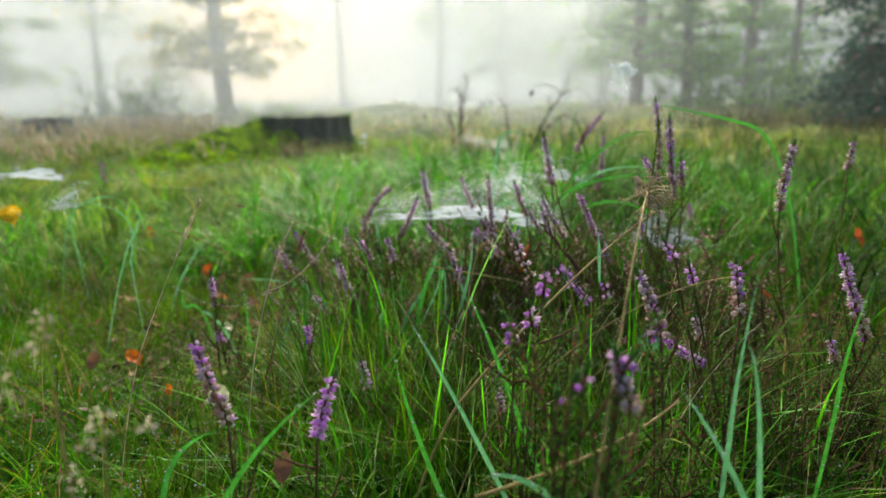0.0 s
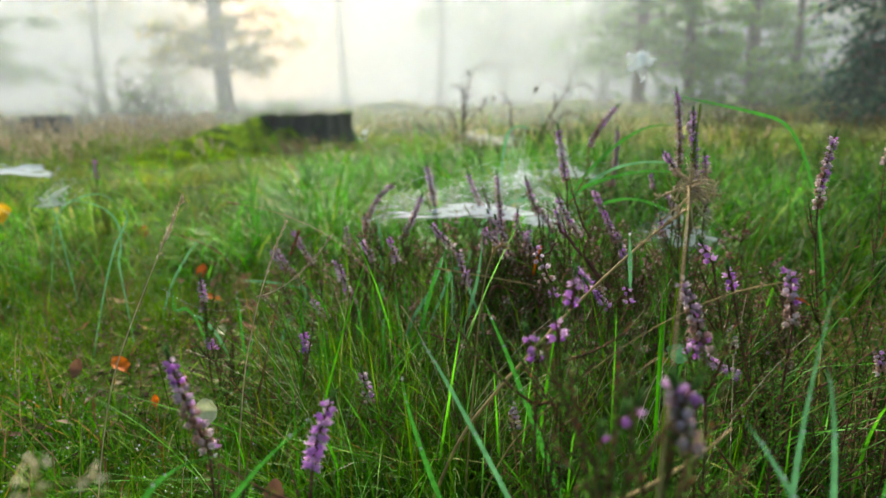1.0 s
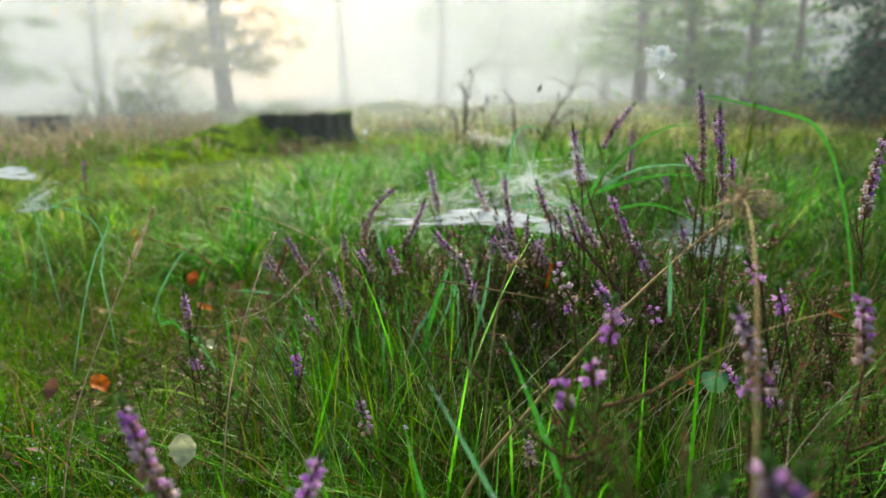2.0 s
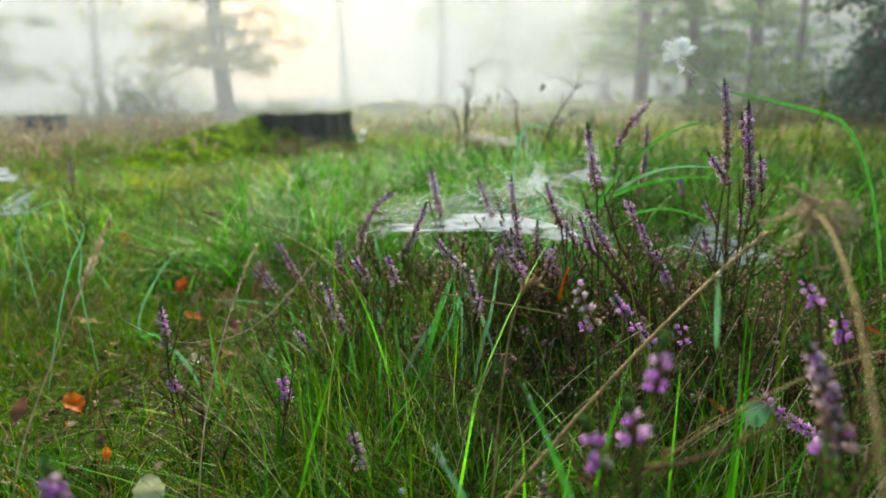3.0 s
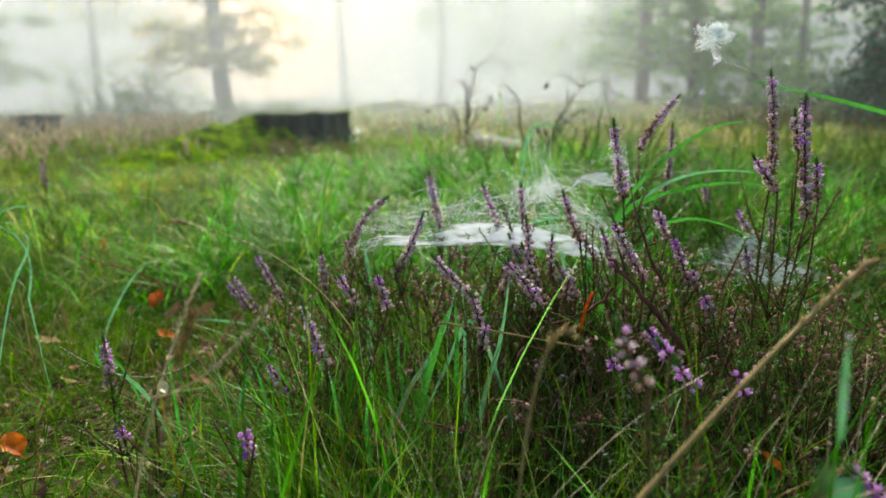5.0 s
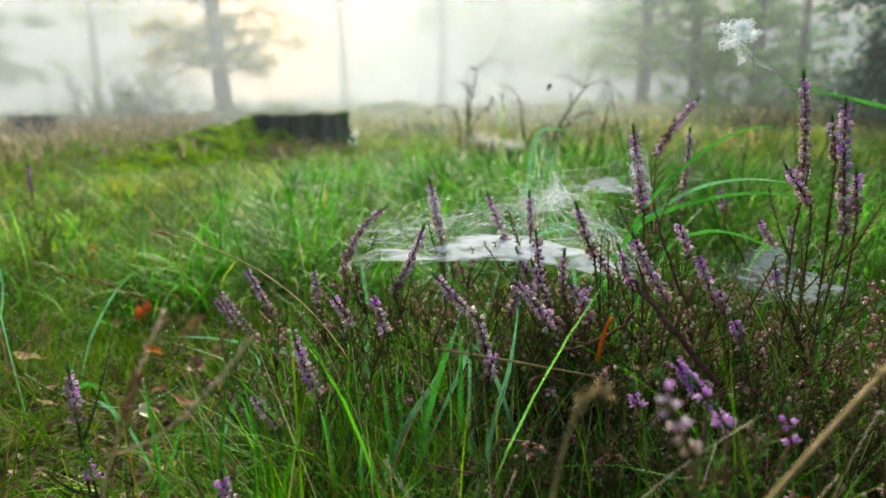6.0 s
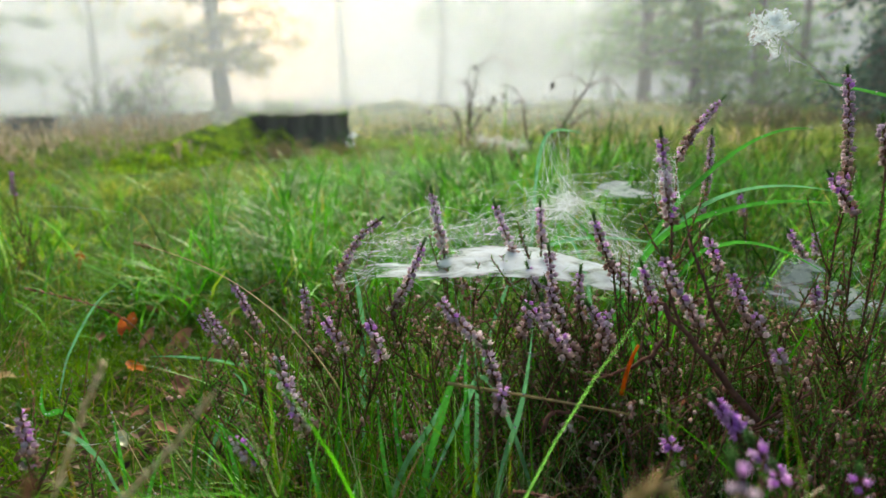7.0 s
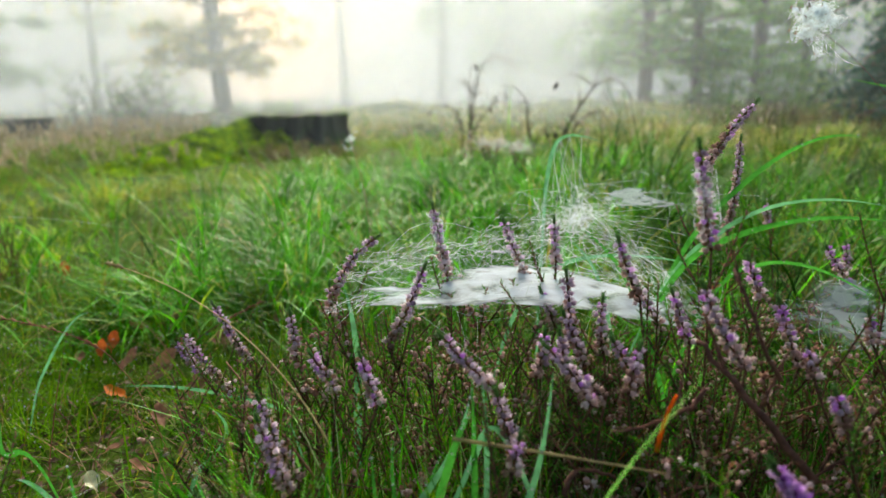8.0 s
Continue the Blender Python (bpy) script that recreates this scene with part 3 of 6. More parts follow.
for args in (
    dict(name="grass", label="fine wet green grass around the heather", n=60000, x0=-0.8, x1=0.8, y0=0.30, y1=1.3, length=(0.025, 0.08), width=(0.0008, 0.0022), mat=M_GRASS, tuft=34, spread=0.022, keep=under_heather, lean=(0.55, 0.4), curl=(0.9, 0.7)),
    dict(name="moss", label="low feathery green moss carpet", n=30000, x0=-0.8, x1=0.8, y0=0.3, y1=1.2, length=(0.012, 0.035), width=(0.0014, 0.003), mat=M_MOSS, tuft=40, spread=0.02, segs=2, keep=under_heather, lean=(0.7, 0.5)),
    dict(name="grass", label="tall fresh green grass on a hummock", n=17000, x0=-0.45, x1=0.75, y0=1.05, y1=2.4, length=(0.09, 0.19), width=(0.002, 0.0046), mat=M_GRASS_FRESH, tuft=70, spread=0.03, segs=6, lean=(0.45, 0.35), curl=(1.7, 0.6), comb=0.8),
    dict(name="grass", label="tall green grass beside the heather, darkened in colour for shade", n=12000, x0=0.30, x1=1.4, y0=0.5, y1=2.4, length=(0.09, 0.22), width=(0.0016, 0.004), mat=M_GRASS_SHADED, tuft=40, spread=0.025, segs=6, keep=beside_heather, lean=(0.35, 0.3), curl=(1.3, 0.6), comb=0.8),
    dict(name="grass", label="yellowing meadow grass on the heath", n=60000, x0=-2.6, x1=2.4, y0=1.1, y1=4.6, length=(0.035, 0.12), width=(0.002, 0.0048), mat=M_GRASS_MID, tuft=75, spread=0.04, segs=4, keep=off_roots, lean=(0.5, 0.35), curl=(1.5, 0.6), comb=0.8),
    dict(name="grass", label="straw-coloured heath grass, paled in colour for haze", n=50000, x0=-8, x1=8, y0=3.8, y1=13, length=(0.06, 0.2), width=(0.004, 0.011), mat=M_GRASS_FAR, tuft=90, spread=0.12, segs=4, keep=off_roots, lean=(0.5, 0.35), curl=(1.4, 0.6), comb=0.8),
    dict(name="grass", label="short straw-coloured grass stems in the moss", n=2000, x0=-0.75, x1=0.75, y0=0.34, y1=1.4, length=(0.04, 0.12), width=(0.0006, 0.0011), mat=M_STRAW, tuft=8, spread=0.03, keep=low_near, lean=(0.7, 0.5)),
    dict(name="grass", label="thin red-brown dead stems in the grass", n=3200, x0=-0.75, x1=0.75, y0=0.32, y1=1.3, length=(0.04, 0.11), width=(0.0008, 0.0016), mat=M_BROWN, tuft=6, spread=0.03, keep=low_near, lean=(0.6, 0.5)),
    dict(name="grass", label="long arching pale green blades over the meadow", n=2200, x0=-1.3, x1=1.1, y0=1.0, y1=2.6, length=(0.12, 0.26), width=(0.0016, 0.0036), mat=M_GRASS_FRESH, tuft=7, spread=0.03, segs=7, lean=(0.5, 0.3), curl=(1.5, 0.5)),
    dict(name="grass", label="short meadow grass of the wider heath", n=36000, x0=-5.0, x1=5.0, y0=-3.0, y1=4.2, length=(0.04, 0.12), width=(0.0025, 0.006), mat=M_GRASS_MID, tuft=45, spread=0.07, segs=2, keep=around, lean=(0.5, 0.35), curl=(0.9, 0.6)),
    dict(name="grass", label="brown and reddish dead stems under the heather", n=900, x0=-0.12, x1=0.42, y0=0.42, y1=0.85, length=(0.06, 0.14), width=(0.0008, 0.0018), mat=M_BROWN, tuft=7, spread=0.03, keep=low_near, lean=(0.5, 0.4)),
    dict(name="heath_plants", label="low brownish heath plants, darkened in colour for tree shade", n=28000, x0=1.4, x1=8.0, y0=2.4, y1=9.5, length=(0.06, 0.17), width=(0.004, 0.010), mat=M_HEATH, tuft=60, spread=0.12, segs=2, keep=lambda x, y: x > 0.28 * y + 0.5, lean=(0.5, 0.4)),
    dict(name="grass", label="long thin wispy green grass lying over the moss", n=5500, x0=-0.8, x1=0.12, y0=0.34, y1=1.4, length=(0.07, 0.16), width=(0.0006, 0.0015), mat=M_GRASS, tuft=14, spread=0.03, segs=6, keep=low_near, lean=(0.75, 0.35), curl=(1.0, 0.5)),
    dict(name="grass", label="fresh green blades rising between the heather stems", n=3000, x0=-0.14, x1=0.2, y0=0.38, y1=0.66, length=(0.07, 0.17), width=(0.0006, 0.0018), mat=M_GRASS, tuft=22, spread=0.018, segs=6, keep=under_heather, lean=(0.35, 0.3), curl=(0.8, 0.6), comb=0.9),
    dict(name="grass", label="fine pale wet grass leaning over the heather", n=1900, x0=-0.1, x1=0.2, y0=0.42, y1=0.68, length=(0.07, 0.15), width=(0.0004, 0.0010), mat=M_WISP, tuft=26, spread=0.016, segs=6, keep=low_near, lean=(0.45, 0.3), curl=(0.7, 0.5), comb=0.9),
    dict(name="grass", label="fresh green blades before the heather", n=2000, x0=-0.14, x1=0.24, y0=0.33, y1=0.53, length=(0.05, 0.12), width=(0.0009, 0.0022), mat=M_GRASS_FRESH, tuft=7, spread=0.02, segs=6, keep=low_near, lean=(0.4, 0.3), curl=(0.8, 0.6)),
    dict(name="grass", label="slender upright green blades among the heather", n=1600, x0=-0.11, x1=0.3, y0=0.42, y1=0.85, length=(0.08, 0.18), width=(0.0012, 0.003), mat=M_GRASS_FRESH, tuft=6, spread=0.02, segs=6, keep=under_heather, lean=(0.35, 0.3), curl=(0.8, 0.6)),
):
    GRASS_TIPS.append(grass_field(**args)[1:])


def scatter_dew():
    """Dewdrops hanging in the grass."""
    soup = Soup()
    for (roots, ln), n in zip((GRASS_TIPS[0], GRASS_TIPS[3], GRASS_TIPS[4]), (7500, 900, 900)):
        pick = rng.integers(0, len(roots), n)
        for i in pick:
            x, y, z = roots[i]
            soup.ball((x + random.gauss(0, 0.012), y + random.gauss(0, 0.012), z + ln[i] * random.uniform(0.5, 1.0)), random.uniform(0.0004, 0.0009))
    tagged(new("dewdrops", soup.mesh("dewdrops", M_DEW)), "clear dewdrops hanging in the wet grass", "dew", kind="stuff")


scatter_dew()


def litter():
    """Dead needles, stalk bits and crumbled leaves between the moss."""
    soup = Soup()
    for i in range(1500):
        x, y = random.gauss(-0.31, 0.10), random.gauss(0.74, 0.13)
        if y < 0.5:
            continue
        p = Vector((x, y, ground_z(x, y) + random.uniform(0.001, 0.014)))
        w = random.uniform(0, 6.3)
        o = Vector((math.cos(w), math.sin(w), random.gauss(0, 0.35)))
        if random.random() < 0.55:
            soup.tube([p, p + o * random.uniform(0.008, 0.028)], 0.0005, 0.0003, 3)
        else:
            soup.leaflet(p, o, (-o.y, o.x, random.gauss(0, 0.5)), random.uniform(0.006, 0.016), random.uniform(0.003, 0.008))
    tagged(new("leaf_litter", soup.mesh("leaf_litter", M_LITTER)), "brown crumbled leaves and needles between the moss", "leaf litter", kind="stuff")


litter()


def seed_heads():
    """Pale feathery seed heads of the heath grass."""
    soup = Soup()
    for i in range(1100):
        y = random.uniform(2.4, 7.5)
        x = random.uniform(-0.72, -0.36) * y if random.random() < 0.85 else random.uniform(-0.1, 0.5) * y
        if not off_roots(x, y):
            continue
        p = Vector((x, y, ground_z(x, y)))
        tall = random.uniform(0.08, 0.16)
        top = p + Vector((random.gauss(0, 0.04), random.gauss(0, 0.03), tall))
        soup.tube(bez(p, p + Vector((0, 0, tall * 0.7)), top, 3), 0.0011, 0.0006, 3)
        d = (top - p).normalized()
        for j in range(16):
            q = p.lerp(top, random.uniform(0.68, 1.0))
            o = Vector((random.gauss(0, 1), random.gauss(0, 1), 0.6)).normalized()
            soup.flake(q, d + o, d.cross(o), random.uniform(0.010, 0.026), 0.007)
    tagged(new("seed_heads", soup.mesh("seed_heads", M_SEED)), "pale pinkish feathery grass seed heads on the heath", "grass", kind="stuff")


seed_heads()


# ---------------------------------------------------------------- heather
def floret_mesh(mat, open_mouth):
    """One heather floret of unit size on its short stalk: four pointed lobes round a small bell."""
    s = Soup()
    s.tube([Vector((0, 0, -0.12)), Vector((0, 0, 0.12))], 0.09, 0.07, 3, 1)
    vs, fs, k = [Vector((0, 0, 0.05))], [], 4
    for h, r in ((0.28, 0.36), (0.7, 0.46)):
        vs += [Vector((r * math.cos(math.pi * i / k), r * math.sin(math.pi * i / k), h)) for i in range(2 * k)]
    vs += [Vector((open_mouth * math.cos(math.pi * (2 * i + 0.5) / k), open_mouth * math.sin(math.pi * (2 * i + 0.5) / k), 1.2)) for i in range(k)]
    vs.append(Vector((0, 0, 0.85)))
    n = 2 * k
    for i in range(n):
        q = (i + 1) % n
        fs += [(0, 1 + q, 1 + i), (1 + i, 1 + q, 1 + n + q, 1 + n + i)]
        if i % 2 == 0:
            fs.append((1 + n + i, 1 + n + q, 1 + 2 * n + i // 2))
        fs.append((1 + n + i, 1 + n + q, 1 + 2 * n + k))
    s.add(vs, fs, 0)
    return s.mesh("floret", mat, M_STEM)


FRESH_MESH = [floret_mesh(M_PETAL, w) for w in (0.3, 0.5, 0.62)]
GREY_MESH = [floret_mesh(M_PETAL_GREY, w) for w in (0.2, 0.36, 0.5)]
OLD_MESH = [floret_mesh(M_PETAL_OLD, w) for w in (0.18, 0.34, 0.5)]


def spike(plant, base, tip, bloom=0.4, size=0.0030, bend=0.0, dense=1.0, shoot=0.005):
    """A flower spike of heather: thin axis, scale leaves, florets fresh near the top and faded below."""
    a, c = Vector(base), Vector(tip)
    d = c - a
    ln = d.length
    side = d.cross(Vector((0, 1, 0))).normalized()
    pts = bez(a, (a + c) / 2 + side * bend * ln, c, 8)
    green, florets = Soup(), []
    green.tube(pts, 0.0009, 0.0006, 5, 1)
    way = (pts[-1] - pts[-2]).normalized()
    green.tube([c, c + way * shoot * 0.6, c + way * shoot], 0.0011, 0.0004, 5, 2)
    for i in range(int(10 + shoot * 900)):
        t = i / (10 + shoot * 900)
        w = i * 2.4
        o = way.orthogonal().normalized()
        o = Matrix.Rotation(w, 3, way) @ o
        green.leaflet(c + way * (shoot * (t * 1.05 - 0.1)), way * 1.0 + o * 0.9, way.cross(o), 0.0032, 0.0014, 2)
    count = int(ln / size * 3.5 * dense)
    for i in range(count):
        t = (i + random.random() * 0.6) / count
        k = min(7, int(t * 8))
        p = pts[k].lerp(pts[k + 1], t * 8 - k)
        ax = (pts[k + 1] - pts[k]).normalized()
        o = Matrix.Rotation(i * 2.39996 + random.uniform(-0.4, 0.4), 3, ax) @ ax.orthogonal().normalized()
        way2 = (o * 1.0 + ax * random.uniform(-0.1, 0.7) + Vector((0, 0, -0.35))).normalized()
        s = size * random.uniform(0.75, 1.3) * (0.82 + 0.3 * (1 - t))
        fresh = random.random() < bloom * (0.2 + 1.5 * t * t) or (bloom > 0.65 and random.random() < 0.9)
        spin = Matrix.Rotation(random.uniform(0, 6.28), 4, "Z")
        m = Matrix.Translation(p + o * s * 0.25) @ way2.to_track_quat("Z", "Y").to_matrix().to_4x4() @ spin @ Matrix.Scale(s, 4)
        greying = i * 0.618 % 1.0 < (t - 0.2) * 1.5
        florets.append((FRESH_MESH if fresh else GREY_MESH if greying else OLD_MESH, m))
        if random.random() < 0.45:
            green.leaflet(p, o + ax * 0.8, ax.cross(o), 0.0036, 0.0012, 0)
    ob = part("flower_spike", green, [M_HEATHER_LEAF, M_STEM, M_SHOOT], plant)
    for meshes, m in florets:
        fl = new("floret", random.choice(meshes))
        fl.parent, fl.matrix_basis = ob, m
    return ob


def scale_twig(soup, pts, r=0.00075, leaf=0.0045, every=0.0011):
    """A leafy heather twig with four rows of tiny scale leaves."""
    soup.tube(pts, r, r * 0.5, 4, 1)
    run = 0.0
    for a, b in zip(pts[:-1], pts[1:]):
        d = b - a
        n = max(1, int(d.length / every))
        ax = d.normalized()
        o0 = ax.orthogonal().normalized()
        for i in range(n):
            run += 1
            o = Matrix.Rotation(run * 1.5708 + 0.25 * run + random.uniform(-0.3, 0.3), 3, ax) @ o0
            soup.flake(a + d * (i / n), ax * 0.9 + o * random.uniform(0.7, 1.3), ax.cross(o), leaf * random.uniform(0.7, 1.2), leaf * 0.28, 0)


def heather(base, spikes, label, twigs=6, tall=0.14, spread=0.07, size=0.0030, stem_r=0.0007, buds=0.0, branches=(), dense=1.0):
    """One heather plant: woody stems from one root, leafy twigs and its flower spikes (base, tip, bloom, bend)."""
    base = Vector((base[0], base[1], ground_z(base[0], base[1]) - 0.004))
    plant = holder("heather_plant", base, label, "heather", "heather plants")
    for p0, p1, p2, r in branches:
        wood = Soup()
        line = bez(p0, Vector(p1) * 2 - (Vector(p0) + Vector(p2)) / 2, p2, 10)
        wood.tube([p + Vector((random.gauss(0, 0.0006), random.gauss(0, 0.0006), random.gauss(0, 0.0008))) for p in line], r, r * 0.6, 6)
        for k in (4, 7):
            o = Vector((random.gauss(0, 1), random.gauss(0, 0.5), random.uniform(0.2, 1.0))).normalized() * 0.03
            wood.tube(bez(line[k], line[k] + o * 0.5, line[k] + o, 4), r * 0.5, r * 0.25, 4)
        part("woody_branch", wood, [M_STEM], plant, "bare dark brown woody branch")
    for a, c, bloom, bend in spikes:
        a = Vector(a)
        mid = base.lerp(a, 0.5)
        knee = Vector((base.x * 0.35 + a.x * 0.65, base.y * 0.35 + a.y * 0.65, mid.z - 0.012)) + Vector((random.uniform(-1, 1), random.uniform(-1, 1), 0)) * 0.012
        wood = Soup()
        pts = bez(base, knee, a, 9)
        wood.tube(pts, stem_r, min(0.0008, stem_r), 5)
        part("stem", wood, [M_STEM], plant)
        spike(plant, a, c, bloom, size, bend, dense)
        leaves = Soup()
        scale_twig(leaves, pts[3:], 0.0005)
        for i in range(6):
            p = pts[random.randint(3, 8)]
            o = Vector((random.uniform(-1, 1), random.uniform(-1, 1), random.uniform(0.6, 1.6))).normalized()
            ln = random.uniform(0.022, 0.055)
            scale_twig(leaves, bez(p, p + o * ln * 0.5 + Vector((0, 0, -0.004)), p + o * ln + Vector((0, 0, 0.006)), 4))
        part("leafy_twig", leaves, [M_HEATHER_LEAF, M_STEM], plant)
    for i in range(twigs):
        w = random.uniform(0, 2 * math.pi)
        rr = spread * math.sqrt(random.random())
        top = base + Vector((rr * math.cos(w), rr * math.sin(w) * 0.8, tall * random.uniform(0.55, 1.0)))
        pts = bez(base + Vector((rr * 0.3 * math.cos(w), rr * 0.3 * math.sin(w), 0)), base.lerp(top, 0.5) + Vector((rr * 0.4 * math.cos(w), rr * 0.4 * math.sin(w), -0.02)), top, 8)
        soup = Soup()
        soup.tube(pts, 0.00085, 0.00045, 4, 1)
        scale_twig(soup, pts[2:])
        for j in range(7):
            p = pts[random.randint(2, 7)]
            o = Vector((random.uniform(-1, 1), random.uniform(-1, 1), random.uniform(0.5, 1.6))).normalized()
            ln = random.uniform(0.022, 0.05)
            scale_twig(soup, bez(p, p + o * ln * 0.5, p + o * ln + Vector((0, 0, 0.006)), 3))
            if buds and random.random() < buds:
                for q in range(random.randint(9, 18)):
                    e = p + o * ln * random.uniform(0.2, 1.0) + Vector((random.gauss(0, 0.0016), random.gauss(0, 0.0016), random.gauss(0, 0.0016)))
                    soup.bell(e, Vector((random.gauss(0, 1), random.gauss(0, 1), random.gauss(-0.2, 0.6))), random.uniform(0.0020, 0.0036), 2)
        part("leafy_twig", soup, [M_HEATHER_LEAF, M_STEM, M_BUD], plant)
    return plant


# ---------------------------------------------------------------- single grasses, leaves, webs
def rooted(a, b):
    """The hidden lower part of a stalk: from the ground up to a, in line with what follows."""
    h = a.z - ground_z(a.x, a.y)
    if h < 0.012:
        return []
    d = (a - b).normalized()
    dx = max(-0.55, min(0.55, d.x / max(0.3, -d.z)))
    root = Vector((a.x + dx * h * 0.7, a.y + 0.06 * h, 0))
    root.z = ground_z(root.x, root.y) - 0.004
    return bez(root, a + d * h * 0.25, a, 10)[:-1]


def ribbon(line, width):
    """A tapered, slightly twisted blade along a line, folded at its midrib."""
    soup = Soup()
    n = len(line)
    vs, fs = [], []
    for i, p in enumerate(line):
        t = i / (n - 1)
        d = (line[min(i + 1, n - 1)] - line[max(i - 1, 0)]).normalized()
        s = d.cross(Vector((0.15, 1, 0.2))).normalized()
        u = s.cross(d).normalized()
        w = width * 0.5 * min(1, 0.5 + t * 1.2) * max(0.02, 1 - t ** 2.4) ** 0.8
        s = (Matrix.Rotation(0.9 * t - 0.3, 3, d) @ s)
        vs += [p - s * w + u * w * 0.3, p, p + s * w + u * w * 0.3]
    for i in range(n - 1):
        for j in range(2):
            fs.append((i * 3 + j, i * 3 + j + 1, i * 3 + j + 4, i * 3 + j + 3))
    soup.add(vs, fs)
    return soup


def blade(pts, width, label, mat=None, dew=True, root=True):
    """One broad blade along a bent line, folded at its midrib."""
    a, b, c = (Vector(p) for p in pts)
    line = (rooted(a, b) if root else []) + bez(a, b * 2 - (a + c) / 2, c, 16)
    soup = ribbon(line, width)
    n = len(line)
    tuft = holder("grass_sprig", line[0], label, "grass", "single grasses")
    ob = part("blade", soup, [mat or M_BLADE], tuft)
    if dew:
        drops = Soup()
        for i in range(7):
            p = line[random.randint(4, n - 1)]
            drops.ball(p + Vector((0, -0.0006, 0.0008)), random.uniform(0.0004, 0.0009))
        tagged(new("dew", drops.mesh("dew", M_DEW)), "clear dewdrops", kind="stuff").parent = ob
    return tuft


def straw(pts, r, label, head=0.0, mat=None, grain=1.0, root=True):
    """A dry stalk along a bent line, with a narrow seed head at its end if asked for."""
    a, b, c = (Vector(p) for p in pts)
    line = bez(a, b * 2 - (a + c) / 2, c, 16)
    soup = Soup()
    low = rooted(a, b) if root and abs(b.z - a.z) > 0.6 * abs(b.x - a.x) else []
    soup.tube(low + line, r, r * 0.6, 5)
    tuft = holder("dry_grass", line[0], label, "grass", "dry grasses")
    ob = part("stalk", soup, [mat or M_STRAW], tuft)
    if head > 0:
        seeds = Soup()
        total = sum((q - p).length for p, q in zip(line[:-1], line[1:]))
        for i in range(46):
            t = 1 - head / total * random.random()
            k = max(0, min(15, int(t * 16)))
            p = line[k].lerp(line[k + 1], t * 16 - k)
            d = (line[k + 1] - line[k]).normalized()
            o = (d.orthogonal().normalized()).copy()
            o.rotate(Matrix.Rotation(random.uniform(0, 6.28), 3, d))
            seeds.leaflet(p, d * 2.2 + o, d.cross(o), random.uniform(0.004, 0.007) * grain, 0.0016 * grain, 0, 0.5)
        tagged(new("seed_head", seeds.mesh("seed_head", mat or M_STRAW)), "narrow dry seed head").parent = ob
    return tuft


def fallen_leaf(at, length, width, az, tilt, mat, label):
    """A curled leaf with a pointed outline, midrib and stalk."""
    soup = Soup()
    k, vs, fs = 8, [], []
    for i in range(k + 1):
        t = i / k
        w = width * 0.5 * math.sin(math.pi * min(1, t * 0.97 + 0.015)) ** 0.7
        z = length * (0.25 * (t - 0.5) ** 2 + 0.05 * math.sin(t * 9))
        for s in (-1, -0.5, 0, 0.5, 1):
            vs.append(Vector((s * w * (1 + 0.12 * math.sin(t * 23 + s)), (t - 0.5) * length, z + abs(s) * w * 0.45)))
    for i in range(k):
        for j in range(4):
            fs.append((i * 5 + j, i * 5 + j + 1, i * 5 + j + 6, i * 5 + j + 5))
    soup.add(vs, fs)
    soup.tube([Vector((0, -0.5 * length, length * 0.06)), Vector((0, -0.62 * length, length * 0.1)), Vector((length * 0.04, -0.75 * length, length * 0.16))], length * 0.018, length * 0.012, 4)
    ob = new("leaf", soup.mesh("leaf", mat))
    ob.matrix_world = pose(*at, tilt, random.uniform(-12, 12), az)
    return tagged(ob, label, "leaf", "fallen leaves")


def silk(soup, a, c, sag, r=0.00016, n=5):
    a, c = Vector(a), Vector(c)
    m = (a + c) / 2 + Vector((random.uniform(-1, 1) * sag * 1.2, random.uniform(-1, 1) * sag * 1.2, -sag))
    line = bez(a, m, c, n)
    face = Vector((random.gauss(0, 0.3), 1, random.gauss(0, 0.3)))
    vs = []
    for i, p in enumerate(line):
        d = line[min(i + 1, n)] - line[max(i - 1, 0)]
        s = d.cross(face)
        s = s.normalized() * (r * 0.6) if s.length > 1e-9 else Vector((r, 0, 0))
        vs += [p - s, p + s]
    soup.add(vs, [(2 * i, 2 * i + 1, 2 * i + 3, 2 * i + 2) for i in range(n)])


